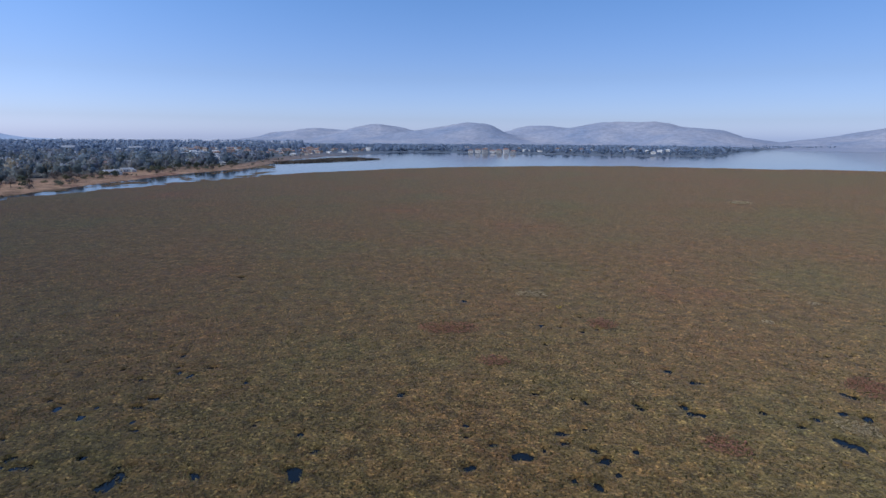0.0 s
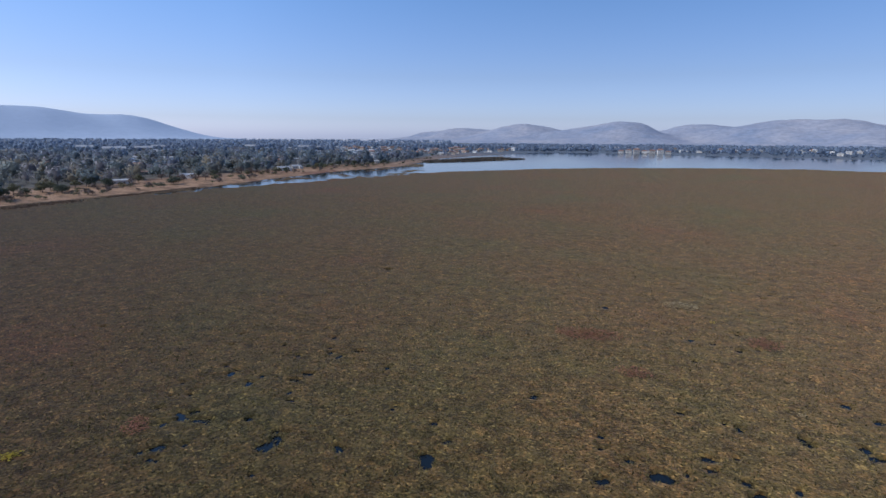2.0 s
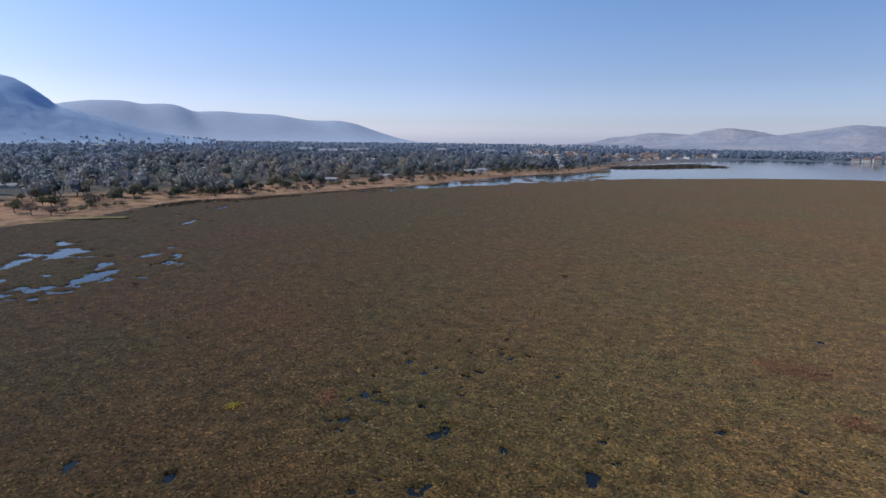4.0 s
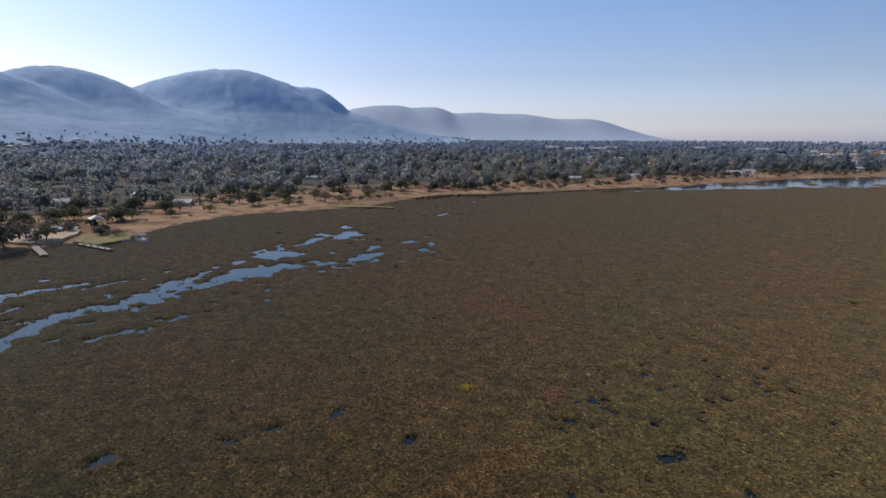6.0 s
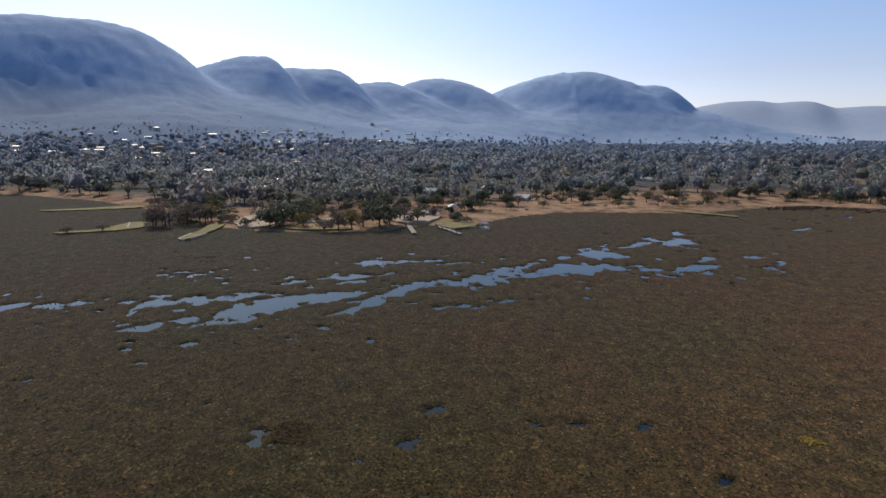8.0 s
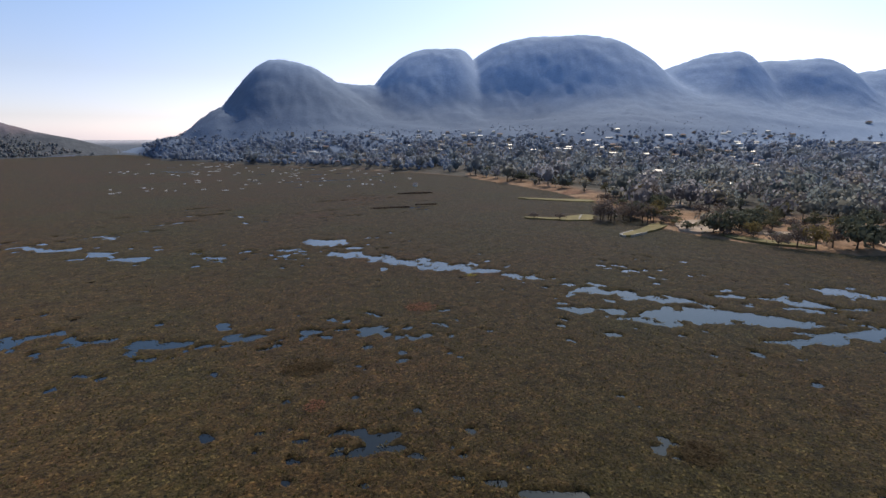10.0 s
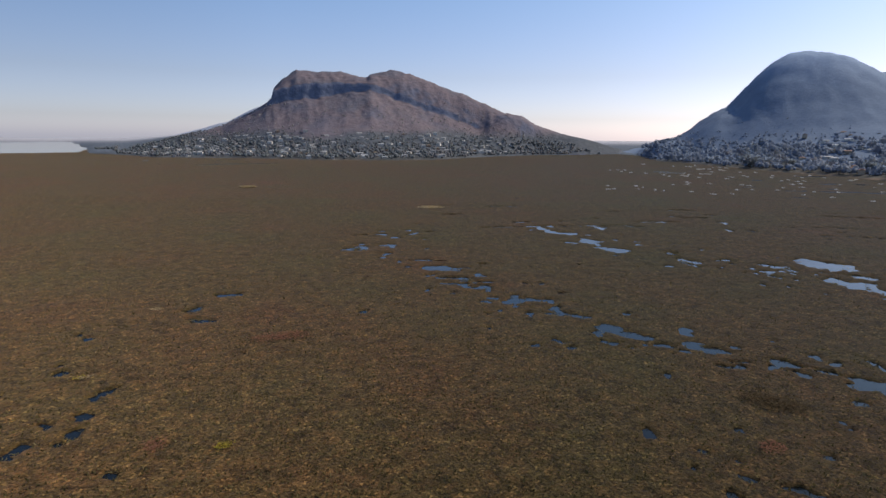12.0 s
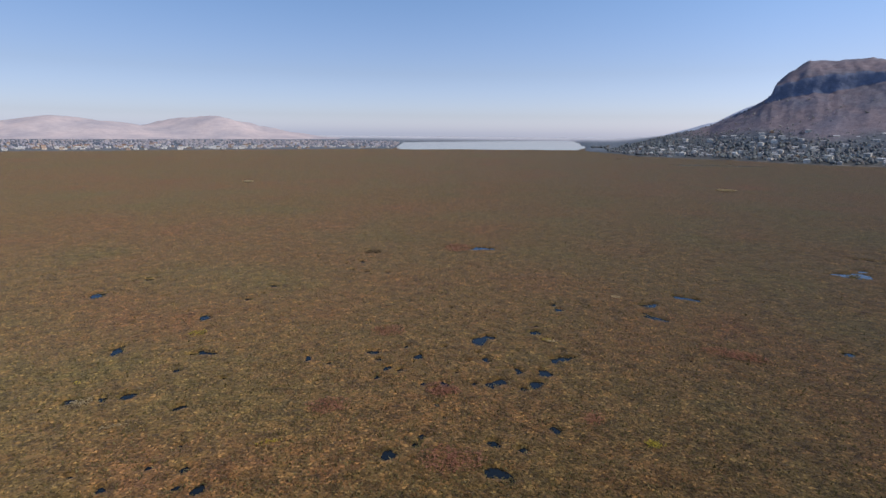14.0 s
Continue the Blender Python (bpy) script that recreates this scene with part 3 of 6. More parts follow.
def hill_z(az, r):
    """The hill over the village: scree up to a rock band that dips to one side, and a rounded back above it."""
    across = np.radians(az) * 1050
    wob = az + 0.05 * fbm(across, r * 0.4, 30, 92, 3)
    face = 1026 + np.interp(az, (166, 171, 180), (165, 85, 0)) + 6 * fbm(across, 0 * r, 55, 93, 3)
    crest = np.interp(wob, CREST_AZ, CREST_Z)
    crest = 30 + (crest - 30) * (face + 74) / 1100
    shelf = 30 + (crest - 30) * 0.84
    inside = ramp01(az, 178, 181) * (1 - ramp01(az, 201.3, 202.2))
    foot = np.interp(wob, BAND_AZ, BAND_LOW) * inside + shelf * (1 - inside)
    edge = np.minimum(np.interp(wob, BAND_AZ, BAND_TOP) * inside + shelf * (1 - inside), 30 + (crest - 30) * 0.97)
    foot = np.minimum(foot, edge) + 2.5 * fbm(across, 0 * r, 26, 94, 3) * inside
    start = np.minimum(np.maximum(shore(az) + 25, 760), face - 80)
    v = np.clip((r - start) / (face - start), 0, 1)
    z = foot * (0.22 * v + 0.78 * v ** 1.7)
    z = z + (edge - foot) * np.clip((r - face) / 5, 0, 1)
    u = np.clip((r - face - 5) / 70, 0, 1)
    z = z + (crest - edge) * (1 - (1 - u) ** 1.8)
    z = z - np.clip(r - face - 80, 0, 400) ** 1.25 * 0.16
    return np.where((z < 1) | (crest < 6), -60, z)


def mountain(name, domes, az0, az1, r0, r1, d_az, d_r, depth, rough, material, label):
    az, r = np.meshgrid(np.arange(az0, az1, d_az), np.arange(r0, r1, d_r) if domes else np.concatenate([np.arange(r0, 1012, d_r), np.arange(1012, 1050, 2.0), np.arange(1050, r1, d_r)]), indexing="ij")
    x, y = polar(az, r)
    z = domes_z(domes, az, r, depth) if domes else hill_z(az, r)
    gully = fbm(x, y, 300, 35, 3)
    z = z + rough * ramp01(z, 4, 60) * gully + (r0 > 1500) * 0.45 * rough * ramp01(z, 4, 40) * fbm(x, y, 110, 36, 3) + (r0 < 1000) * (3.0 * ramp01(z, 8, 40) * fbm(x, y, 60, 39, 2) + 3.6 * ramp01(z, 30, 70) * (vnoise(x, y, 9, 77) - 0.5))
    n, k = az.shape
    g = land_z(x, y)
    keep = z > g - 4
    z = np.where(keep, z, g - 4)
    i = np.arange(n * k).reshape(n, k)
    faces = np.stack([i[:-1, :-1], i[:-1, 1:], i[1:, 1:], i[1:, :-1]], -1).reshape(-1, 4)
    faces = faces[keep.ravel()[faces].any(1)]
    used = np.unique(faces)
    where = np.zeros(n * k, int)
    where[used] = np.arange(len(used))
    verts = np.stack([x, y, z], -1).reshape(-1, 3)[used]
    me = quick_mesh(name, verts, where[faces], material, True)
    if r0 < 1000:
        # dark bush on the lower slopes, weighted by bearing for thinner haze nearby
        height = verts[:, 2] - 55 * (ramp01(bearing(verts[:, 0], verts[:, 1]), 138, 150) if depth > 300 else 0)
        grown = 1 - ramp01(height + 9 * fbm(verts[:, 0], verts[:, 1], 90, 37, 3), *((40, 165) if depth > 300 else (26, 42)))
        if depth > 300:
            grown = grown * (0.4 + 0.6 * ramp01(bearing(verts[:, 0], verts[:, 1]), 92, 122))
        me.attributes.new("bush", "FLOAT", "POINT").data.foreach_set("value", grown.astype(np.float32))
    return tagged(new(name, me), label, "mountain", kind="structure")


# ---- ground, water, mountains ----
def build_ground():
    az = np.arange(-90, 270, 0.5)
    rings = np.concatenate([[1, 60, 110, 140], 150 * 1.018 ** np.arange(67), 150 * 1.018 ** 66 * 1.03 ** np.arange(1, 79)])
    r = np.minimum(rings, 4920)[None].repeat(len(az), 0)
    x, y = polar(az[:, None], r)
    z = land_z(x, y)
    n, k = r.shape
    i = np.arange(n * k).reshape(n, k)
    j = np.roll(i, -1, 0)
    faces = np.stack([i[:, :-1], i[:, 1:], j[:, 1:], j[:, :-1]], -1).reshape(-1, 4)[:, ::-1]
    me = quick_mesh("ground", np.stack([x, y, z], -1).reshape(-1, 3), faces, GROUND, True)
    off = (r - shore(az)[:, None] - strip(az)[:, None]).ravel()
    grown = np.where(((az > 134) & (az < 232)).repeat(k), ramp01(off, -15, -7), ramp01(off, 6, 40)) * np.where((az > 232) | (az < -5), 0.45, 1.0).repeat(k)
    # share of painted haze, growing with distance from the origin
    me.attributes.new("plain_haze", "FLOAT", "POINT").data.foreach_set("value", (0.5 * ramp01(r, 430, 1150) + 0.5 * ramp01(r, 1700, 3600)).ravel().astype(np.float32))
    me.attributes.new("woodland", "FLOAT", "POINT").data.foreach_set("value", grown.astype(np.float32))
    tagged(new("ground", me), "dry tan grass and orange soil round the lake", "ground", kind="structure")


def build_water():
    az = np.radians(np.arange(0, 360, 3.0))
    rings = np.array([0.0, 120, 400, 1000, 2000, 3200])
    x, y = -np.sin(az)[:, None] * rings, np.cos(az)[:, None] * rings
    n, k = x.shape
    i = np.arange(n * k).reshape(n, k)
    j = np.roll(i, -1, 0)
    faces = np.stack([i[:, :-1], i[:, 1:], j[:, 1:], j[:, :-1]], -1).reshape(-1, 4)[:, ::-1]
    me = quick_mesh("water", np.stack([x, y, 0 * x], -1).reshape(-1, 3), faces, WATER, True)
    tagged(new("water", me), "calm lake water reflecting the sky", "water", kind="structure")


build_ground()
build_water()
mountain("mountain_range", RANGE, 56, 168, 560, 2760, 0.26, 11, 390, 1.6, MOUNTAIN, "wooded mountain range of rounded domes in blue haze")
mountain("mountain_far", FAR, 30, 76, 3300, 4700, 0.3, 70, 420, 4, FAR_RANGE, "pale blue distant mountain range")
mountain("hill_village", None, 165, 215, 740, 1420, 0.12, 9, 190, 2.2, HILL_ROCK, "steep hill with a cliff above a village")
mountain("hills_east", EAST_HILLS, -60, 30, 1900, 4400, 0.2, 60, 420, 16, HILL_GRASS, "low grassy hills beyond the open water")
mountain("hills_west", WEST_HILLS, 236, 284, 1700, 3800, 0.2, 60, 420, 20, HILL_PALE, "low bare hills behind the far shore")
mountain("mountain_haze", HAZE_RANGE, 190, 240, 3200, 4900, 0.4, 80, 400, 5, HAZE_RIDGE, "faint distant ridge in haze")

# ---- the floating weed and its pools ----
# Pools and leads of open water: points along the middle with the half width there, in metres
POOLS_SOUTH = (
    ((-80, -140, 4), (-84, -135, 4)), ((-77, -121, 3.6), (-79, -113, 4.5), (-84, -105, 4.9), (-86, -99, 3.7), (-87, -93, 3), (-89, -85, 2.9), (-93, -81, 1.9)),
    ((-81, -128, 1.5), (-85, -124, 1.5)), ((-91, -77, 2.5), (-95, -70, 2.5)), ((-91, -59, 1.3), (-94, -58, 3.5), (-93, -53, 2.5), (-95, -50, 4.6), (-98, -48, 2.6)),
    ((-97, -46, 1.6), (-101, -41, 1.7)), ((-80, -54, 1.4), (-83, -50, 1.7)), ((-85, -48, 1.7), (-86, -47, 1.7)), ((-84, -42, 1.6), (-85, -39, 1.3), (-87, -36, 1)),
    ((-92, -38, 4.8), (-95, -35, 4.9), (-98, -30, 4.6), (-100, -25, 3.2), (-103, -20, 1.1)))
POOLS_MIDDLE = (

    ((-88, -26, 0.5), (-88, -24, 0.7), (-91, -21, 1.2), (-94, -18, 1.5), (-100, -16, 1.9), (-106, -12, 1.8), (-110, -10, 2.8), (-109, -7, 3), (-112, -4, 4.1), (-113, -1, 3.4), (-114, 2, 4), (-116, 6, 4.7)),
    ((-108, 3, 1.1), (-105, 1, 0.6)), ((-108, -39, 0.4), (-112, -34, 1.8), (-114, -30, 2.3), (-115, -26, 2.7)),
    ((-124, -25, 0.5), (-129, -22, 3.2), (-130, -18, 2.1), (-131, -12, 1), (-132, -7, 1)), ((-111, -24, 1.2), (-112, -22, 1.2)), ((-115, -21, 0.4), (-120, -15, 0.8)),
    ((-109, -20, 0.7), (-111, -17, 0.7)), ((-119, -17, 0.8), (-123, -13, 0.8)))
POOLS_WEST = (
    ((-129, -4, 0.9), (-131, 1, 0.5)), ((-94, -5, 1.1), (-95, -3, 0.8)), ((-95, -2, 1.1), (-95, 0, 1.1)), ((-62, -63, 0.4), (-61, -59, 0.8), (-62, -55, 0.6)),
    ((-132, -68, 1.1), (-133, -64, 0.7)), ((-115, -62, 1.2), (-116, -59, 1.2)), ((-31.2, -32, 0.7), (-31.8, -31.1, 0.7)), ((-32.9, -29.4, 0.5), (-33.7, -28.2, 0.5)),
    ((-33.9, -25.8, 0.4), (-35.2, -24.3, 0.5), (-37.3, -22.1, 0.4)), ((-37, -20.3, 0.5), (-38.2, -18.7, 0.5)), ((-48, -138, 0.6), (-51, -131, 0.6)),
    ((-49, -150, 0.6), (-51, -144, 0.5)), ((-49, -157, 0.7), (-50, -154, 0.7)), ((-87, -211, 1), (-86, -201, 1)), ((-81, -193, 1.2), (-81, -187, 1.1)))
POOLS_SMALL = (
    ((-68, -135, 1.1), (-69, -133, 1.1)), ((-71, -132, 1.3), (-72, -130, 1)), ((-60, -140, 1.6), (-61, -137, 1.6)), ((-62, -128, 0.7), (-62, -127, 0.6)),
    ((-64, -125, 0.9), (-65, -123, 0.9)), ((-111, -3, 3.6), (-113, 1, 4.5), (-115, 5, 5.1), (-119, 10, 3.8)), ((-123, 8, 1.9), (-125, 13, 4)),
    ((-107, 1, 0.9), (-109, 2, 1)), ((-117, 14, 2.3), (-123, 19, 4.6), (-124, 25, 5.3), (-121, 28, 2.5)), ((-139, 32, 3.5), (-141, 36, 6.8), (-143, 40, 2.5)),
    ((-127, 30, 3.1), (-126, 34, 4.3)), ((-125, 36, 1.2), (-124, 39, 1.2)), ((-125, 41, 2.5), (-124, 45, 1.9)))
POOLS_NORTH = (
    ((-123, 47, 1.6), (-125, 51, 2.5), (-128, 56, 2.7), (-129, 59, 1.4)), ((-132, 56, 1), (-138, 61, 1.8)), ((-150, 43, 1.2), (-152, 48, 1.7), (-165, 57, 2)),
    ((-173, 66, 3.2), (-173, 69, 3.2)), ((-157, 59, 2.8), (-160, 65, 4.4)), ((-149, 59, 1.2), (-152, 60, 1.3)),
    ((-94, 2, 0.8), (-97, 5, 0.8), (-99, 8, 0.9), (-99, 12, 0.9), (-101, 16, 0.9), (-103, 17, 0.7)), ((-95, -3, 1), (-95, -1, 1)), ((-108, 17, 0.6), (-109, 20, 0.6)),
    ((-127, 69, 0.7), (-131, 74, 1.1)), ((-139, 72, 1.5), (-139, 75, 1.5)), ((-169, 94, 0.9), (-172, 99, 0.9)))
POOLS_SHORE = (
    ((-180, 107, 1), (-185, 113, 1.1)), ((-207, 138, 1.4), (-213, 146, 1.5)), ((-47.8, -9.1, 0.3), (-47.6, -8.1, 0.3)), ((-49.1, -6.9, 0.3), (-50.3, -5, 0.5)),
    ((-52.1, -2.4, 0.4), (-52.5, -1.4, 0.4)), ((-55.9, -4.7, 0.3), (-56.6, -3.1, 0.6)), ((-53.9, 11.4, 0.6), (-54, 12.4, 0.6)), ((-53.1, 17.9, 0.3), (-53.6, 18.8, 0.4)),
    ((-56, -26.7, 0.3), (-56.2, -25.4, 0.3)), ((-50.5, -21.2, 0.2), (-51.8, -19.9, 0.2), (-53.9, -18.4, 0.2)), ((-18, -188, 1.6), (-19, -183, 1.6)),
    ((-23, -177, 2.7), (-27, -173, 3.5)), ((-29, -166, 2), (-31, -161, 2.8)), ((-32, -153, 2.4), (-35, -151, 3.6), (-36, -148, 1.7)),
    ((-36, -194, 0.8), (-39, -187, 1.6)))
POOLS_CHAIN = (
    ((-49, -147, 1.6), (-52, -144, 1.5)), ((-49, -140, 1.3), (-52, -137, 1)), ((-61, -142, 1.2), (-62, -139, 1.2)), ((-68, -136, 1.4), (-70, -134, 1.4)),
    ((30, -150, 3.6), (27, -149, 3.6)), ((34, -168, 1.3), (31, -166, 1.2)), ((25, -164, 0.6), (23, -169, 1.2), (22, -173, 0.4)), ((18, -132, 1.1), (13, -132, 1.7)),
    ((13, -125, 2.5), (10, -124, 3.5)), ((8, -116, 1.5), (5, -115, 1.8), (0, -109, 1.1)), ((-6, -99, 2.4), (-9, -98, 2.4)), ((-11, -93, 1), (-13, -93, 1.3)),
    ((-14, -93, 2.3), (-16, -92, 2.2)), ((-19, -87, 1.3), (-21, -86, 1.1)), ((-23, -83, 1.6), (-25, -82, 1.4)))
POOLS_DRIFT = (
    ((-18, -80, 0.7), (-22, -78, 0.7)), ((-11, -80, 0.7), (-12, -79, 0.6)), ((-31, -79, 1.6), (-35, -77, 1.3)), ((-34, -74, 0.5), (-36, -74, 0.5)),
    ((-41, -74, 1.1), (-43, -73, 1.3)), ((-44, -72, 0.8), (-46, -71, 0.8)), ((-47, -70, 1), (-48, -69, 1.8), (-50, -68, 1.3)), ((-50, -65, 0.6), (-50, -63, 1)),
    ((-24, -69, 0.4), (-24, -67, 0.5)), ((-21.2, -51.3, 0.7), (-24.5, -49.4, 0.7)), ((-23.6, -46.9, 0.8), (-24.8, -46.1, 0.7)),
    ((-25.6, -42.8, 0.7), (-27.6, -40.9, 0.9), (-30.6, -38.8, 1)), ((-30.2, -37.3, 0.5), (-31.5, -36.2, 0.8)), ((-55.8, -30.7, 0.3), (-57, -29.4, 0.3)),
    ((-58.7, -34.5, 0.3), (-59.7, -33.1, 0.3)))
POOLS = POOLS_SOUTH + POOLS_MIDDLE + POOLS_WEST + POOLS_SMALL + POOLS_NORTH + POOLS_SHORE + POOLS_CHAIN + POOLS_DRIFT
# Ragged gaps in the near weed: x, y, half width
HOLES_EAST = (
    (8, 47.5, 0.85), (16.6, 58.7, 0.75), (15.4, 59.4, 0.42), (15, 62.7, 0.52), (28.2, 55.8, 0.78), (27.4, 57.6, 0.48), (31.9, 64, 0.59), (29.4, 67.6, 0.59),
    (22.8, 57, 0.46), (22.2, 58.1, 0.31), (37.5, 59.9, 0.52), (38.3, 58.3, 0.5), (35.8, 56.4, 0.52), (40.7, 55.1, 0.55), (38.2, 53.2, 0.45), (48.6, 60.5, 0.51),
    (45.2, 56.2, 0.57), (46.5, 55, 0.42), (41.1, 49.9, 1.03), (41.5, 48.7, 0.47), (13.8, 42.7, 0.53), (12, 44.1, 0.3), (12.7, 43.4, 0.25), (14.6, 47.6, 0.4),
    (11.7, 60.6, 0.45), (2.6, 53.2, 0.33), (2.5, 50.7, 0.33), (5.1, 49.5, 0.29), (9.2, 49.7, 0.38), (2.6, 45.5, 0.27), (-13.3, 44.2, 0.63), (-22.2, 44.2, 0.53))
HOLES_NORTH = (
    (-24, 50.4, 0.44), (-8.3, 52, 0.4), (-4.8, 59.9, 0.62), (-24.4, 63.4, 0.58), (-28.8, 43.3, 0.63), (-30, 45, 0.41), (-28.4, 45.5, 0.46), (-37.6, 44.5, 0.46),
    (-38.3, 50.7, 0.48), (-20.2, 53.2, 0.56), (-12.2, 48.3, 0.42), (-14.5, 51, 0.39), (-39.1, 38.8, 0.7), (-29.2, 44.1, 0.67), (-38.6, 45, 0.55), (-38.8, 39.1, 0.8),
    (-53.6, 12.1, 0.67), (-53.4, 18.6, 0.69), (-53.7, 7.8, 0.54), (-29.3, 42.5, 0.67), (-39.1, 45, 0.62), (-13.5, 44.9, 0.53), (-22.5, 44.5, 0.4), (-5, 60.3, 0.5),
    (-44.7, 22.9, 0.47), (75.7, -18.2, 1.08), (66.2, -18.3, 0.73), (66.2, -19.7, 0.5), (71.7, -14.4, 0.49), (84, -9.2, 0.87), (115.3, -11, 1.48), (91.6, -22.9, 0.82))
HOLES_FAR_SIDE = (
    (93.3, -26.6, 0.71), (97.2, -32.3, 0.77), (97.8, -36.3, 0.8), (102.9, -40.5, 1.2), (68, -8.1, 0.55), (69, -5.7, 0.49), (70.6, -2.9, 0.63), (70, -2, 0.48),
    (61.5, -12.2, 0.53), (54.2, -10.1, 0.55), (49, -9.6, 0.39), (46.7, -8.3, 0.4), (45.5, -9.9, 0.36), (46.8, -11.4, 0.28), (39.9, -25.5, 0.65), (39.8, -28.7, 0.42),
    (40.5, -30, 0.35), (65.4, -29.2, 0.64), (62.4, -37.6, 0.54), (59, -36.4, 0.58), (56.4, -35.2, 0.55), (55, -33.5, 0.53), (61.2, -42, 0.66), (57.3, -41.7, 0.6),
    (62.6, -31.6, 0.58), (56.3, -52.4, 1.22), (57.7, -47, 0.65), (54.2, -62.3, 1.2), (59.8, -73.7, 1.15), (44.1, -56.6, 1.16), (43.1, -51.9, 0.96), (41.4, -47.7, 0.99))
HOLES_SOUTH = (
    (41.2, -46, 0.55), (33, -41.9, 0.61), (31.6, -37.4, 0.54), (32.4, -36.4, 0.51), (31.2, -35.2, 0.49), (31.2, -31.6, 0.83), (29.7, -31.9, 0.66), (29.9, -30.4, 0.61),
    (35, -34.9, 0.41), (46.9, -83.2, 1.54), (51.4, -87.8, 1.05), (49.2, -97.6, 1.18), (105.9, -97.3, 2.37), (21, -90.1, 0.96), (19.5, -98.4, 0.99), (36.6, -143.7, 1.62),
    (33.1, -142, 1.56))
HOLES = HOLES_EAST + HOLES_NORTH + HOLES_FAR_SIDE + HOLES_SOUTH
SPECKS = ((-186, 112), (-209, 141), (-217, 152), (-201, 100), (-150, 60), (-145, 66), (81, 390), (88, 380))


def water_field(x, y):
    """Above nought where the weed leaves the water open, about in metres from the edge."""
    az, r = bearing(x, y), np.hypot(x, y)
    rag = 1.25 * fbm(x, y, 2.8, 41, 4) + 0.75 * fbm(x, y, 7, 45, 2) - 0.25
    field = np.full(x.shape, -9.0)
    near = np.full(x.shape, 1e3)
    for line in POOLS:
        p = np.array(line, float)
        lo, hi = p[:, :2].min(0) - 20, p[:, :2].max(0) + 20
        m = (x > lo[0]) & (x < hi[0]) & (y > lo[1]) & (y < hi[1])
        xs, ys = x[m], y[m]
        d = np.full(xs.shape, -1e3)
        for a, b in zip(p[:-1], p[1:]):
            ab = (b - a)[:2]
            t = np.clip(((xs - a[0]) * ab[0] + (ys - a[1]) * ab[1]) / max(ab @ ab, 1e-6), 0, 1)
            w = a[2] + (b[2] - a[2]) * t
            d = np.maximum(d, w - np.hypot(xs - a[0] - t * ab[0], ys - a[1] - t * ab[1]) + rag[m] * np.minimum(0.22 + 0.5 * w, 1.9))
        field[m] = np.maximum(field[m], d)
        near[m] = np.minimum(near[m], (14 if p[:, 2].max() < 1 else 0) - d)
    # islands of weed that drift in the pools
    field = np.minimum(field, (0.655 - vnoise(x, y, 3.1, 46) * 0.7 - 0.3 * vnoise(x, y, 1.4, 47)) * 7)
    rnd = np.random.RandomState(9)
    for k, (hx, hy, size) in enumerate(HOLES + tuple((sx, sy, 1.2) for sx, sy in SPECKS)):
        size, turn, long = max(size, 0.36), rnd.rand() * 3.14, 0.6 + 0.3 * rnd.rand()
        m = (abs(x - hx) < 6) & (abs(y - hy) < 6)
        u, v = x[m] - hx, y[m] - hy
        d = np.hypot((u * math.cos(turn) + v * math.sin(turn)) * long, (v * math.cos(turn) - u * math.sin(turn)) / long)
        field[m] = np.maximum(field[m], 0.85 * size - d + 1.35 * size * fbm(x[m], y[m], 0.8 + 0.6 * size, 60 + k, 3))

    def gaps(where, value, reach):
        np.copyto(field, np.maximum(field, value * reach), where=where)

    # scattered small gaps near the pools, in the holed drifts and off the shores
    small = vnoise(x, y, 2.4, 51) * 0.7 + 0.3 * vnoise(x, y, 1.1, 52)
    gaps(near < 18, small - 0.70 - 0.010 * np.maximum(near, 0), 5)
    tiny = vnoise(x, y, 1.0, 53) * 0.75 + 0.25 * vnoise(x, y, 0.5, 57)
    holed = ramp01(az, -90, -60) * (1 - ramp01(az, 55, 75)) + ramp01(az, 195, 206)
    gaps(r < 130, tiny - 0.90 + 0.15 * ramp01(vnoise(x, y, 18, 54), 0.45, 0.85) * holed, 2)
    wide = vnoise(x, y, 6, 55) * 0.75 + 0.25 * vnoise(x, y, 2.5, 56)
    edge = shore(az) - r
    dash = vnoise(x, y, 3.2, 58)
    across = np.radians(az) * r
    drifts = vnoise(x, y, 45, 59) > 0.3
    gaps((az > 140) & (az < 175) & (r > 340) & (edge > 15) & (edge < 300) & drifts, vnoise(across, r * 0.42, 6.0, 58) - 0.80, 14)
    gaps((az > 138) & (az < 198) & (r > 165) & (r < 300) & drifts, vnoise(across, r * 0.5, 2.8, 65) - 0.81, 8)
    gaps((az > 201) & (az < 222) & (edge > 15) & (edge < 200) & (r > 600), vnoise(across, r * 0.16, 9, 66) - 0.74, 30)
    gaps((az > 20) & (az < 70) & (edge > -2) & (edge < 40), wide - 0.52 - 0.014 * np.abs(edge - 8) - 0.16 * ramp01(az, 41, 48), 9)
    gaps((az > 55) & (az < 75) & (edge > 20) & (edge < 100), dash - 0.92, 6)
    gaps((r > 200) & (az < 30), dash - 0.985, 6)
    return field


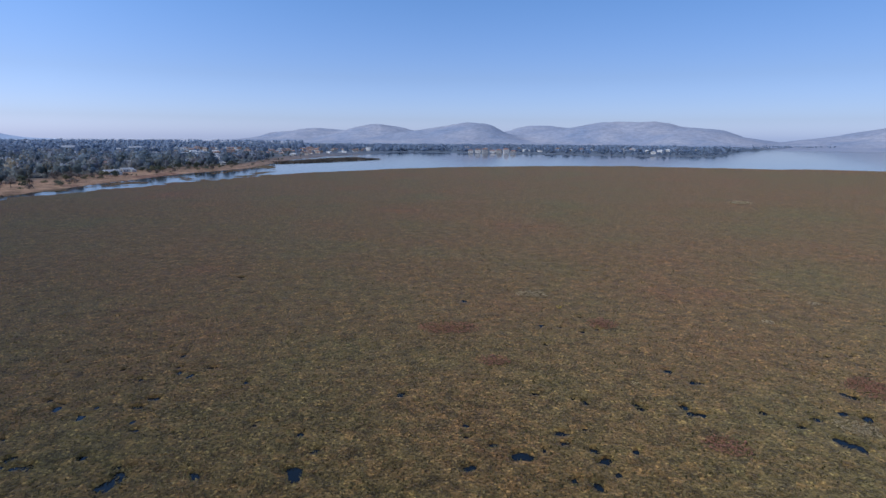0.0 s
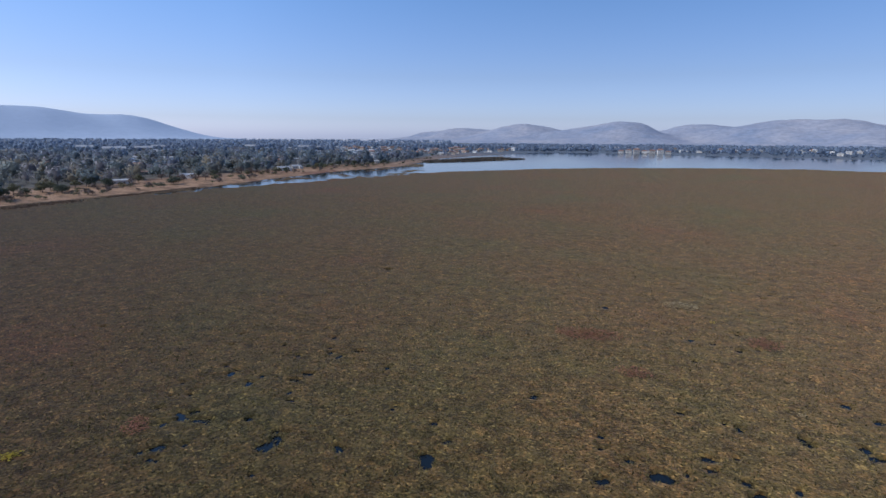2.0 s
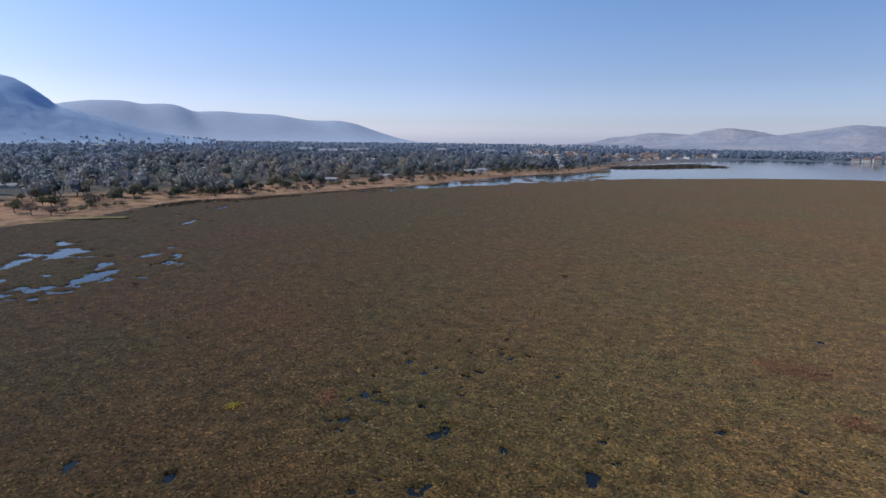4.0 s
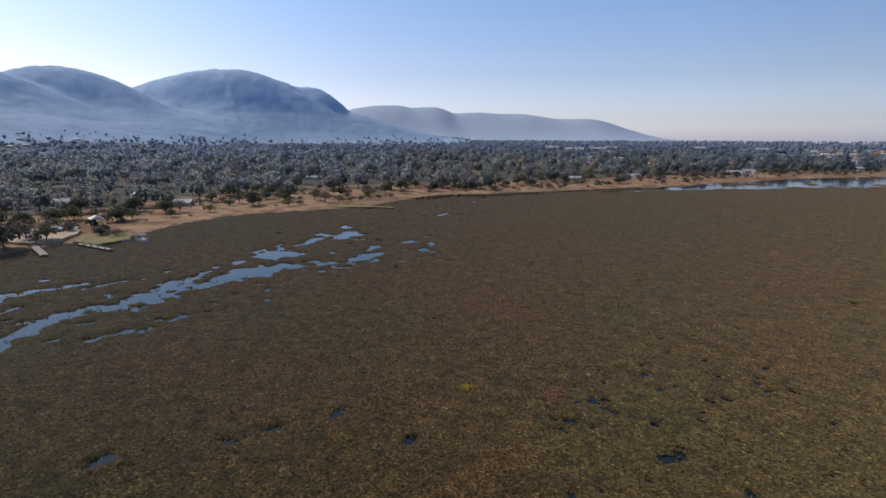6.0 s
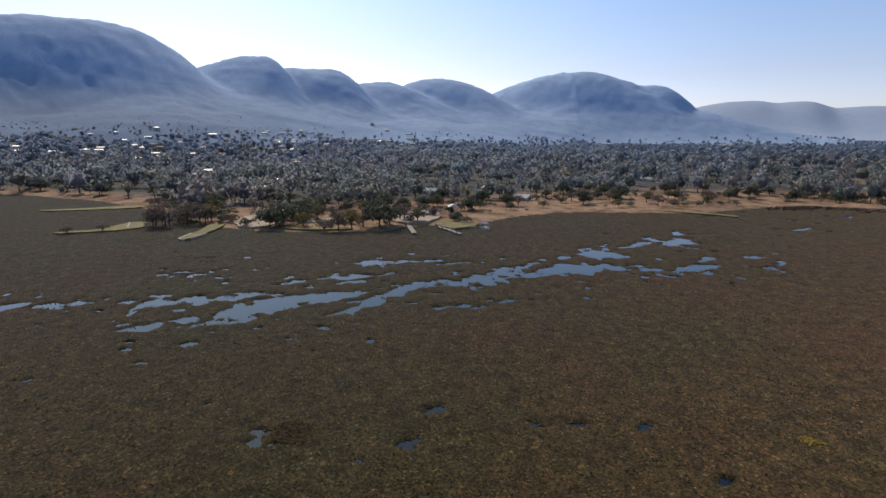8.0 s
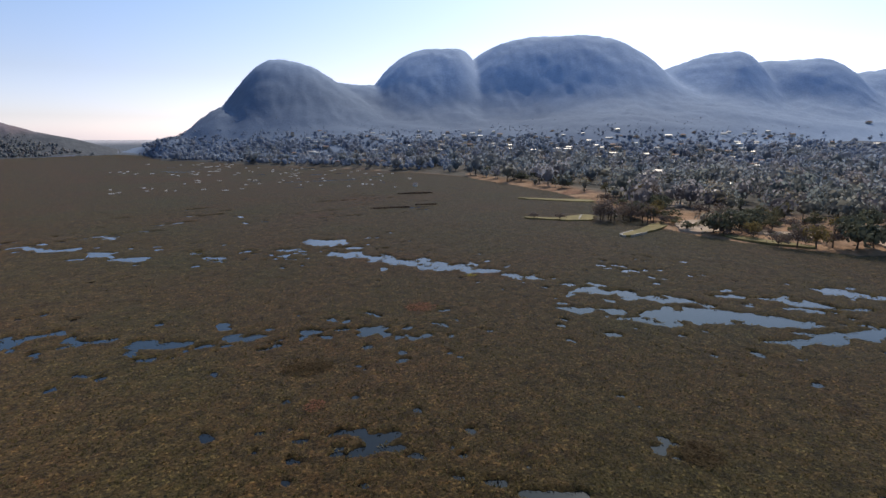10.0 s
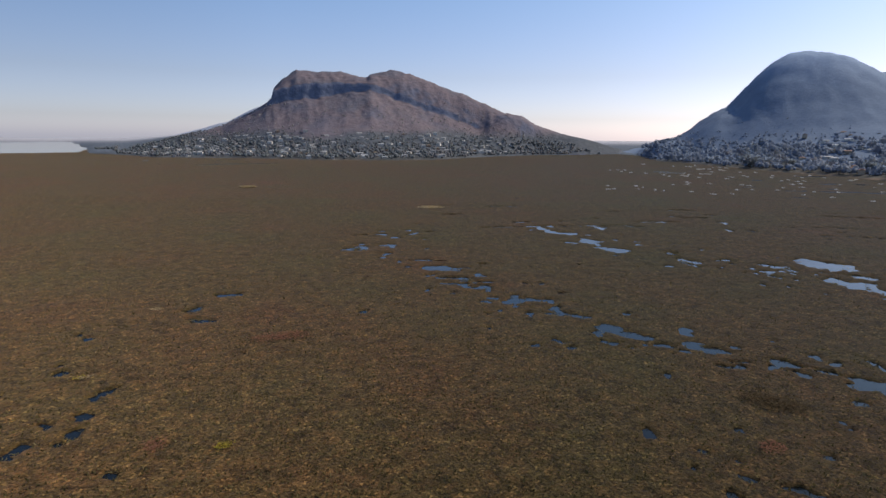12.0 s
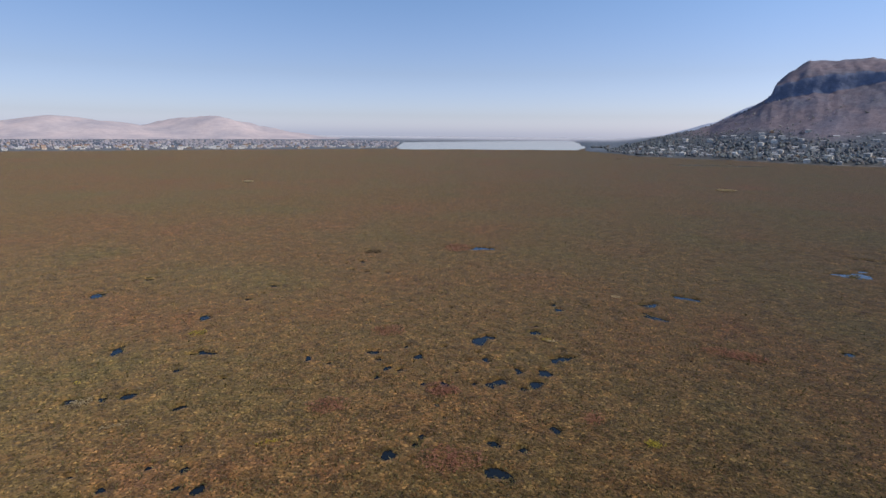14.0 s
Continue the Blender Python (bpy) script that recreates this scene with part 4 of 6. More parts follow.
def weed_sheet(name, half, hole, cell, lift):
    """A square sheet of weed with ragged openings; hole is the half size of the next finer sheet inside it."""
    c = np.arange(-half, half + cell / 2, cell)
    x, y = np.meshgrid(c, c, indexing="ij")
    rnd = np.random.RandomState(int(cell * 100))
    n = len(c)
    mx, my = x[:-1, :-1] + cell / 2, y[:-1, :-1] + cell / 2
    az, r = bearing(mx, my), np.hypot(mx, my)
    drifted = (az > 17) & (az < 62) & (r < shore(az) + 2) & (vnoise(mx, my, 17, 63) * 0.65 + 0.35 * vnoise(mx, my, 6, 64) > 0.64 - 0.17 * ramp01(az, 30, 38))
    keep = ((r < mat_edge(az, mx, my)) | drifted) & ~((abs(mx) < hole) & (abs(my) < hole))
    field = water_field(x, y)
    water_here = (field[:-1, :-1] + field[1:, :-1] + field[:-1, 1:] + field[1:, 1:]) > 0
    keep &= ~water_here
    wet, dry = np.zeros((n, n), bool), np.zeros((n, n), bool)
    for dx in (0, 1):
        for dy in (0, 1):
            wet[dx:n - 1 + dx, dy:n - 1 + dy] |= water_here
            dry[dx:n - 1 + dx, dy:n - 1 + dy] |= ~water_here
    fade = np.minimum(half - np.maximum(abs(x), abs(y)), np.where(hole > 0, np.maximum(abs(x), abs(y)) - hole, 1e3))
    inside = np.clip(fade / cell, 0, 1)
    jig = np.where(wet & dry, 0.2, 0.33) * inside * cell
    # the rim of each opening follows the water's edge
    gx, gy = np.gradient(field, cell)
    push = np.where(wet & dry, -field / (gx * gx + gy * gy + 0.02), 0) * inside
    size = np.maximum(np.hypot(gx, gy) * abs(push) / (0.62 * cell), 1)
    x = x + push * gx / size + jig * (rnd.rand(n, n) * 2 - 1)
    y = y + push * gy / size + jig * (rnd.rand(n, n) * 2 - 1)
    z = (0.12 if cell < 3 else 0.05) + lift * (0.5 * vnoise(x, y, 3.0, 61) + 0.5 * rnd.rand(n, n))
    z = np.where(wet, 0.02, np.where(inside < 0.5, 0.22, z))
    i = np.arange(n * n).reshape(n, n)
    faces = np.stack([i[:-1, :-1], i[1:, :-1], i[1:, 1:], i[:-1, 1:]], -1)[keep]
    used = np.unique(faces)
    where = np.zeros(n * n, int)
    where[used] = np.arange(len(used))
    me = quick_mesh(name, np.stack([x, y, z], -1).reshape(-1, 3)[used], where[faces], WEED, True)
    return tagged(new(name, me), "dense brown-green mat of floating water weed on the lake", "water weed", kind="stuff")


weed_sheet("floating_weed", 79.2, 0, 0.40, 0.24)
weed_sheet("floating_weed", 132.0, 79.2, 0.66, 0.28)
weed_sheet("floating_weed", 258.5, 132.0, 1.1, 0.36)
weed_sheet("floating_weed", 621.5, 258.5, 11 / 3, 0.08)
weed_sheet("floating_weed", 1193.5, 621.5, 11.0, 0.08)


def leaf_blades(cx, cy, cz, size, rnd, flat=False):
    """Pointed leaves that lean at random, one triangle each."""
    n = len(cx)
    a, b = rnd.rand(n) * 6.283, rnd.rand(n) * 6.283
    lean = (1.15 if flat else 0.25) + (0.4 if flat else 0.95) * rnd.rand(n)
    u = np.stack([np.cos(a), np.sin(a), 0 * a], -1) * size[:, None] * 0.42
    tip = np.stack([np.cos(b) * np.sin(lean), np.sin(b) * np.sin(lean), np.cos(lean)], -1) * size[:, None] * 1.25
    c = np.stack([cx, cy, cz], -1)
    return np.stack([c - u, c + u, c + tip], 1).reshape(-1, 3), np.arange(3 * n).reshape(n, 3)


def weed_tufts(name, r0, r1, count, size, material, label, spots=None, seed=1, az0=-90, az1=270):
    """Leaf tufts that stand up from the mat; in spots, patches of flat leaves, count to a square metre."""
    rnd = np.random.RandomState(seed)
    if spots is None:
        az, r = az0 + (az1 - az0) * rnd.rand(count), r0 + (r1 - r0) * rnd.rand(count) ** 1.9
        x, y = polar(az, r)
    else:
        xs, ys = [], []
        for px, py, rx, ry, turn in spots:
            k = int(np.clip(count * 3.14 * rx * ry * (1 + 3 * np.clip(2.5 - math.hypot(px, py) / 60, 0, 1)), 25, 2200))
            a, d = rnd.rand(k) * 6.283, rnd.rand(k) ** 0.62 * (0.8 + 0.3 * rnd.rand(k))
            u, v = rx * d * np.cos(a), ry * d * np.sin(a)
            ct, st = math.cos(radians(turn)), math.sin(radians(turn))
            xs.append(px + u * ct - v * st)
            ys.append(py + u * st + v * ct)
        x, y = np.concatenate(xs), np.concatenate(ys)
    ok = (water_field(x, y) < 0) & (np.hypot(x, y) < mat_edge(bearing(x, y), x, y) - 3)
    x, y = x[ok], y[ok]
    z = 0.16 + 0.12 * rnd.rand(len(x))
    size = size * (0.5 + rnd.rand(len(x))) * (1 if spots is None else np.maximum(1, np.hypot(x, y) / 90))
    verts, faces = leaf_blades(x, y, z + (spots is not None) * 0.24, size, rnd, spots is not None)
    return tagged(new(name, quick_mesh(name, verts, faces, material)), label, "water weed", kind="stuff")


weed_tufts("weed_leaves", 33, 190, 220000, 0.20, WEED_LEAF, "broad brown-green leaves of floating water weed", seed=3)
def rim_leaves(name, label, seed):
    """Leaves that hang over the rims of the near pools and gaps and break their outline."""
    rnd = np.random.RandomState(seed)
    xs, ys = [], []
    for hx, hy, size in HOLES:
        k = int(90 + 160 * size)
        a, d = rnd.rand(k) * 6.283, (size + 0.9) * 1.25 * np.sqrt(rnd.rand(k))
        xs.append(hx + d * np.cos(a))
        ys.append(hy + d * np.sin(a))
    for line in POOLS:
        p = np.array(line, float)
        if np.hypot(*p[:, :2].mean(0)) > 165:
            continue
        for a, b in zip(p[:-1], p[1:]):
            k = int(60 + 45 * np.hypot(*(b - a)[:2]))
            t, w = rnd.rand(k), max(a[2], b[2]) + 1.6
            u, v = (rnd.rand(k) * 2 - 1) * w, (rnd.rand(k) * 2 - 1) * w
            xs.append(a[0] + (b[0] - a[0]) * t + u)
            ys.append(a[1] + (b[1] - a[1]) * t + v)
    x, y = np.concatenate(xs), np.concatenate(ys)
    f = water_field(x, y)
    far = np.hypot(x, y)
    ok = (f > -0.35) & (f < np.where(far < 85, 0.03, 0.16))
    x, y = x[ok], y[ok]
    size = (0.17 + 0.0018 * far[ok]) * (0.6 + 0.8 * rnd.rand(len(x)))
    verts, faces = leaf_blades(x, y, 0.05 + 0.06 * rnd.rand(len(x)), size, rnd, True)
    return tagged(new(name, quick_mesh(name, verts, faces, WEED_LEAF)), label, "water weed", kind="stuff")


rim_leaves("weed_rim", "brown-green weed leaves along the edges of open water", 14)
weed_tufts("dark_weed", 0, 0, 13, 0.20, WEED_DARK, "dark brown sunken patches of water weed", ((-50.9, -17.7, 2.2, 2.7, 109), (-33.7, -61.5, 3.5, 2.4, 151), (118.2, -71.5, 2.3, 2.1, -121)), 8)
# small white patches that lie scattered over the far weed
draw = np.random.RandomState(27)
WHITE_SPOTS = []
while len(WHITE_SPOTS) < 100:
    a, r = draw.uniform(140, 168), draw.uniform(330, 700)
    x, y = polar(a, r)
    if r < float(shore(a)) - 25 and vnoise(x, y, 70, 98) > 0.42:
        WHITE_SPOTS.append((float(x), float(y), draw.uniform(0.6, 1.8), draw.uniform(1.2, 3.0), a))
weed_tufts("white_patches", 0, 0, 3, 0.17, WEED_WHITE, "small white patches on the far weed", WHITE_SPOTS, 28)
weed_tufts("reddish_weed", 0, 0, 8, 0.18, WEED_RED, "drifts of reddish dying water weed", (
           (1.1, 83, 5.4, 2.9, -1), (28.3, 49.1, 2.5, 2.0, -30), (26.2, 85.4, 2.6, 2.9, -17), (6.7, 70, 2.7, 1.9, -5), (47.3, -37.8, 2.0, 2.1, -129),
           (51.7, -25.2, 2.5, 2.1, -116), (109.2, -92.3, 3.8, 5.2, -130), (30.6, -76.7, 4.8, 2.0, -158), (35.3, -29.7, 3.2, 2.4, -130),
           (46.5, -37.9, 2.3, 1.2, -129), (67.6, -43.6, 2.7, 2.7, -123), (-61.6, -71.3, 3.0, 2.9, 139), (-44.1, 42, 1.4, 2.1, 46),
           (31.7, -46.3, 1.3, 1.6, -146), (-28.7, -51.5, 1.2, 1.6, 151), (52.3, 62.2, 2.8, 3.5, -40),), 5)
weed_tufts("pale_weed", 0, 0, 9, 0.20, WEED_PALE, "pale straw-coloured patches on the water weed", (
           (17.1, 102.2, 3.1, 2.4, -10), (68.5, 97.2, 1.0, 1.3, -35), (53.8, 86.5, 1.1, 1.3, -32), (142.2, 261.8, 4.2, 6.8, -29), (43.8, 52.6, 2.4, 1.9, -40),
           (61, -5.7, 1.2, 0.4, -95), (68.8, -3.8, 1.2, 1.1, -93), (49.3, -60.1, 1.0, 0.5, -141), (23.8, -234.1, 6.0, 4.7, -174), (23.9, 63, 0.6, 0.5, -21),
           (56.8, -87.1, 1.1, 0.8, -147), (141.4, -314.8, 5.0, 5.4, -156), (337.6, -116.4, 2.7, 6.2, -109),), 6)
weed_tufts("yellow_weed", 0, 0, 7, 0.19, WEED_YELLOW, "small yellow-green tufts in the water weed", (
           (83.9, -20, 1.5, 1.3, -103), (48.4, -17.2, 1.2, 0.5, -110), (24.9, -47.1, 1.2, 0.7, -152), (49.9, -60, 0.9, 0.7, -140), (74.9, -3.9, 0.5, 0.5, -93),
           (-84.6, -81, 1.5, 1.0, 134), (-51.2, 33.9, 0.8, 0.9, 56), (-51, 34.4, 1.0, 0.7, 56), (20.9, 94, 0.6, 0.9, -13),
           (24.9, -46.9, 0.9, 0.6, -152),), 7)


# ---- trees ----
def crown_body(cx, cy, cz, rx, rz, rnd):
    """A rough twenty-sided body inside each crown."""
    n, g = len(cx), 1.618
    d = np.array([(-1, g, 0), (1, g, 0), (-1, -g, 0), (1, -g, 0), (0, -1, g), (0, 1, g), (0, -1, -g), (0, 1, -g), (g, 0, -1), (g, 0, 1), (-g, 0, -1), (-g, 0, 1)]) / 1.902
    s = np.stack([rx, rx, rz], -1)[:, None] * (0.72 + 0.5 * rnd.rand(n, 12, 1))
    verts = (np.stack([cx, cy, cz], -1)[:, None] + d * s).reshape(-1, 3)
    f = np.array([(0, 11, 5), (0, 5, 1), (0, 1, 7), (0, 7, 10), (0, 10, 11), (1, 5, 9), (5, 11, 4), (11, 10, 2), (10, 7, 6), (7, 1, 8),
                  (3, 9, 4), (3, 4, 2), (3, 2, 6), (3, 6, 8), (3, 8, 9), (4, 9, 5), (2, 4, 11), (6, 2, 10), (8, 6, 7), (9, 8, 1)])
    return verts, (f[None] + 12 * np.arange(n)[:, None, None]).reshape(-1, 3)


def crown_leaves(cx, cy, cz, rx, rz, per, size, rnd):
    """Leaf clumps over the outside of each crown, facing outwards with scatter."""
    n = len(cx)
    d = rnd.randn(n, per, 3)
    d[..., 2] = np.where(d[..., 2] < -0.5, -0.4 * d[..., 2], d[..., 2])
    d /= np.linalg.norm(d, axis=-1, keepdims=True)
    reach = 0.72 + 0.42 * rnd.rand(n, per, 1)
    lob = 0.62 + 0.78 * vnoise((d[..., 0] + np.arange(n)[:, None] * 3.1) * 1.7, d[..., 1] * 1.7 + 1.2 * d[..., 2], 1.0, 70)[..., None]
    c = np.stack([cx, cy, cz], -1)[:, None] + d * reach * lob * np.stack([rx, rx, rz], -1)[:, None]
    nrm = d + 0.40 * rnd.randn(n, per, 3)
    nrm /= np.linalg.norm(nrm, axis=-1, keepdims=True)
    u = np.cross(nrm, rnd.randn(n, per, 3))
    u /= np.linalg.norm(u, axis=-1, keepdims=True)
    v = np.cross(nrm, u)
    s = (size * rx[:, None] * (0.6 + 0.8 * rnd.rand(n, per)))[..., None]
    q = np.stack([c - u * s, c - v * s * 0.8, c + u * s * 0.9, c + v * s], 2).reshape(-1, 3)
    return q, np.arange(len(q)).reshape(-1, 4)


def tris(faces):
    return np.concatenate([faces[:, (0, 1, 2)], faces[:, (0, 2, 3)]])


def stems(x, y, z0, z1, w):
    """Three-sided tapered stems."""
    n = len(x)
    a = np.array([0, 2.09, 4.19])
    ring = np.stack([np.cos(a), np.sin(a)], -1)
    low = np.stack([x[:, None] + ring[:, 0] * w[:, None], y[:, None] + ring[:, 1] * w[:, None], np.repeat(z0[:, None], 3, 1)], -1)
    top = np.stack([x[:, None] + ring[:, 0] * w[:, None] * 0.5, y[:, None] + ring[:, 1] * w[:, None] * 0.5, np.repeat(z1[:, None], 3, 1)], -1)
    verts = np.concatenate([low, top], 1).reshape(-1, 3)
    f = np.array([(0, 1, 4), (0, 4, 3), (1, 2, 5), (1, 5, 4), (2, 0, 3), (2, 3, 5)])
    return verts, (f[None] + 6 * np.arange(n)[:, None, None]).reshape(-1, 3)


def woods(name, x, y, height, material, per, size, label, rnd, squat=0.62):
    """A wood of many trees as one mesh of stems, crown bodies and leaf clumps."""
    if len(x) == 0:
        return
    z = surface_z(x, y)
    rx = height * squat * (0.62 + 0.35 * rnd.rand(len(x)))
    rz = height * (0.44 + 0.08 * rnd.rand(len(x)))
    cz = z + height * 0.94 - rz
    level = 0.50 if per > 40 else 0.60 if per > 20 else 0.76
    pieces = [crown_body(x, y, cz, rx * level, rz * (level + 0.05), rnd)] + ([stems(x, y, z - 0.3, cz, 0.03 * height)] if per > 6 else [])
    q, f = crown_leaves(x, y, cz, rx, rz, per, size, rnd)
    pieces.append((q, tris(f)))
    verts, faces, outward, base = [], [], [], 0
    for v, f in pieces:
        verts.append(v)
        faces.append(f + base)
        base += len(v)
        # foliage is shaded as one rounded mass, with some scatter
        each = len(v) // len(x)
        mid = np.stack([x, y, cz - 0.35 * rz], -1).repeat(each, 0)
        d = (v - mid) / np.stack([rx, rx, rz], -1).repeat(each, 0)
        outward.append(d / np.maximum(np.linalg.norm(d, axis=1, keepdims=True), 1e-6) + 0.13 * rnd.randn(len(x) * max(1, each // 4), 3).repeat(4, 0)[:len(v)] if each % 4 == 0 else d)
    me = quick_mesh(name, np.concatenate(verts), np.concatenate(faces), material, True)
    n = np.concatenate(outward)
    me.normals_split_custom_set_from_vertices((n / np.maximum(np.linalg.norm(n, axis=1, keepdims=True), 1e-6)).tolist())
    tagged(new(name, me), label, "trees", kind="stuff")


def surface_z(x, y):
    """Height of whatever land lies there, mountains included."""
    az, r = bearing(x, y), np.hypot(x, y)
    z = land_z(x, y)
    z = np.where((az > 56) & (az < 168) & (r > 560), np.maximum(z, domes_z(RANGE, az, r, 390)), z)
    return np.where((az > 163) & (az < 222) & (r > 620), np.maximum(z, hill_z(az, r)), z)


def scatter(az0, az1, r0, r1, spacing, rnd, cover=0.75):
    """Random places on the land, thinned by a drift so that gaps stay."""
    n = int(0.5 * radians(az1 - az0) * (r1 ** 2 - r0 ** 2) / spacing ** 2)
    az, r = az0 + (az1 - az0) * rnd.rand(n), np.sqrt(rnd.rand(n) * (r1 ** 2 - r0 ** 2) + r0 ** 2)
    x, y = polar(az, r)
    off = r - shore(az) - strip(az)
    copse = (r - shore(az) > 7) & (az > 46) & (az < 136) & (vnoise(x, y, 24, 86) > 0.70)
    ok = ((off > 2 + 6 * rnd.rand(n)) | copse) & (vnoise(x, y, 38, 81) < cover + 0.15 * rnd.rand(n) + 0.06 * ramp01(az, 104, 112))
    top = surface_z(x, y)
    for k, a, d, turn, scale in SPOTS:
        side, ahead = np.radians(az - a) * r, r - d
        ok &= ~((np.abs(side) < 6.5 * scale) & (ahead > (-0.035 if a > 165 else -0.08) * d * scale) & (ahead < 7 * scale))
    ok &= (np.hypot(x + 192, y + 73) > 16) & (np.hypot(x + 200, y + 17) > 15)
    ok &= ~((az > 7) & (az < 26) & (r > 820) & (rnd.rand(n) > 0.5))
    high = 28 + 16 * ramp01(az, 96, 112)
    ok &= top < high * (0.45 + 1.0 * rnd.rand(n) ** 1.5)
    return x[ok], y[ok]


def below(xy, top):
    ok = surface_z(*xy) < top
    return xy[0][ok], xy[1][ok]


# ---- where the houses stand: kind, bearing, distance, turn, scale ----
SPOTS = []
draw = np.random.RandomState(33)


def village(count, az0, az1, r0, r1, kinds, gap, scale=1.0, top=60):
    """Random house spots on dry land, no nearer to one another than gap."""
    done = []
    for _ in range(count * 12):
        if len(done) >= count:
            break
        az, r = draw.uniform(az0, az1), math.sqrt(draw.uniform(r0 ** 2, r1 ** 2))
        x, y = (float(v) for v in polar(az, r))
        if r < float(shore(az)) + max(9, float(strip(az)) * 0.9) or any((x - a) ** 2 + (y - b) ** 2 < gap * gap for a, b in done):
            continue
        if float(surface_z(np.array([x]), np.array([y]))[0]) > top:
            continue
        done.append((x, y))
        SPOTS.append((kinds[draw.randint(len(kinds))], az, r, az + draw.choice((0, 0, 20, -25, 90)) + draw.uniform(-10, 10), scale * draw.uniform(0.8, 1.15)))


village(34, 62, 118, 250, 520, (0, 1, 3, 3, 0, 4), 26, 0.60)
village(30, 14, 62, 350, 640, (0, 1, 2, 3, 5), 26, 0.66)
village(170, 104, 152, 560, 1000, (6, 8, 10, 6, 8, 7, 11, 9), 17, 0.55, 38)
village(80, 40, 104, 540, 1250, (6, 8, 8, 6, 7, 9), 26, 0.68)
village(70, 20, 44, 620, 1300, (6, 8, 8, 6, 9), 26, 0.75)
village(110, 8, 25, 860, 1250, (7, 8, 11, 6, 7, 9, 11), 15, 0.70)
village(170, 172, 214, 728, 985, (6, 8, 8, 10, 8, 9, 6, 10), 10, 0.56, 36)
village(120, 237, 270, 1000, 1150, (6, 8, 9, 11, 8, 6), 11, 0.55)
village(40, 237, 270, 1120, 1400, (8, 11, 6), 20, 0.6)
village(34, -26, 8, 1130, 1500, (6, 8, 10, 7), 22, 0.8)


SPECIES = ((0.36, "dark green bushveld trees along the lake", 0.66), (0.26, "olive green winter trees among houses", 0.62),
           (0.28, "greyish bare winter trees", 0.60), (0.10, "yellowing winter trees", 0.58))


def plant(zone, per, size, tall, seed, split_r=(430, 800), far=None):
    """Mixed trees on a zone, in the hazed tones of near, middle and far woods."""
    rnd = np.random.RandomState(seed)
    x, y = zone(rnd)
    z = surface_z(x, y)
    # trees on higher ground count as farther and take hazier tones
    r = np.hypot(x, y) * (1 + 0.5 * (rnd.rand(len(x)) - 0.5)) + np.where(x < -300, 20 * np.maximum(z - 10, 0), 0)
    low_growth = np.clip((56 - z) / 40, 0.3, 1)
    pick = rnd.rand(len(x)) * 0.75 + 0.25 * vnoise(x, y, 60, 83)
    pick = np.argsort(np.argsort(pick)) / max(1, len(x))
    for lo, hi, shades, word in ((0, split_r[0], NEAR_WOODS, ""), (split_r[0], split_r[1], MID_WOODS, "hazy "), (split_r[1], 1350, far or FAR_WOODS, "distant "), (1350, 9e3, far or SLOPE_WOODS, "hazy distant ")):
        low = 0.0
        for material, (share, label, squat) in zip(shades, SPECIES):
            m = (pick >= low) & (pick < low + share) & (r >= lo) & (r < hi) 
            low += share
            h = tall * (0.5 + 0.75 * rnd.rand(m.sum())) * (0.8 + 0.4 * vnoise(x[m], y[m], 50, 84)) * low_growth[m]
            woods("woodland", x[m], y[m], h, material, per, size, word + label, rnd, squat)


plant(lambda q: scatter(62, 166, 170, 420, 11.2, q, 0.70), 84, 0.125, 10.6, 11, (320, 640))
plant(lambda q: scatter(8, 62, 270, 420, 11.2, q, 0.70), 84, 0.125, 10.0, 21, (520, 1000))
plant(lambda q: scatter(62, 166, 420, 800, 13.0, q, 0.82), 32, 0.165, 10.2, 12, (320, 640))
plant(lambda q: scatter(2, 62, 420, 800, 13.0, q, 0.82), 32, 0.165, 10.0, 22, (560, 1000))
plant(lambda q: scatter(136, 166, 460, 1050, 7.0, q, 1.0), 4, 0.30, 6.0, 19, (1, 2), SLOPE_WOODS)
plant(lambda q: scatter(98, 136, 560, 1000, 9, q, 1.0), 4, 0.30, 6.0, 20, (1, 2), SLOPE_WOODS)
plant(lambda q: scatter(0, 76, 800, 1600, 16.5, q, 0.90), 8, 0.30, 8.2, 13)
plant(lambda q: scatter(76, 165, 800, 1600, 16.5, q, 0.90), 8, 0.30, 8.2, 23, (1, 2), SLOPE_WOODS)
plant(lambda q: scatter(14, 80, 1600, 2900, 30, q, 0.9), 4, 0.4, 9.0, 14)
plant(lambda q: scatter(-30, 12, 900, 1900, 15, q, 0.70), 6, 0.36, 7.0, 15)
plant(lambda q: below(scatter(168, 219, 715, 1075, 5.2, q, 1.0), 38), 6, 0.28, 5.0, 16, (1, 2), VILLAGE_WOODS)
plant(lambda q: scatter(236, 270, 990, 1700, 17, q, 0.62), 5, 0.30, 5.5, 17, (400, 700), HAZY_WOODS)
plant(lambda q: scatter(-60, -29, 1600, 2600, 24, q, 0.6), 4, 0.5, 7.0, 18)


def scrub(az0, az1, r0, r1, spacing, low, high, material, label, seed):
    """Scrub on the slopes between two heights."""
    rnd = np.random.RandomState(seed)
    n = int(0.5 * radians(az1 - az0) * (r1 ** 2 - r0 ** 2) / spacing ** 2)
    az, r = az0 + (az1 - az0) * rnd.rand(n), np.sqrt(rnd.rand(n) * (r1 ** 2 - r0 ** 2) + r0 ** 2)
    x, y = polar(az, r)
    z = surface_z(x, y)
    ok = (z > low) & (z < high) & (vnoise(x, y, 90, 85) + 0.3 * rnd.rand(n) > 0.45)
    woods("scrub", x[ok], y[ok], 1.2 + 2.0 * rnd.rand(ok.sum()) ** 3, material, 2, 0.55, label, rnd, 0.8)


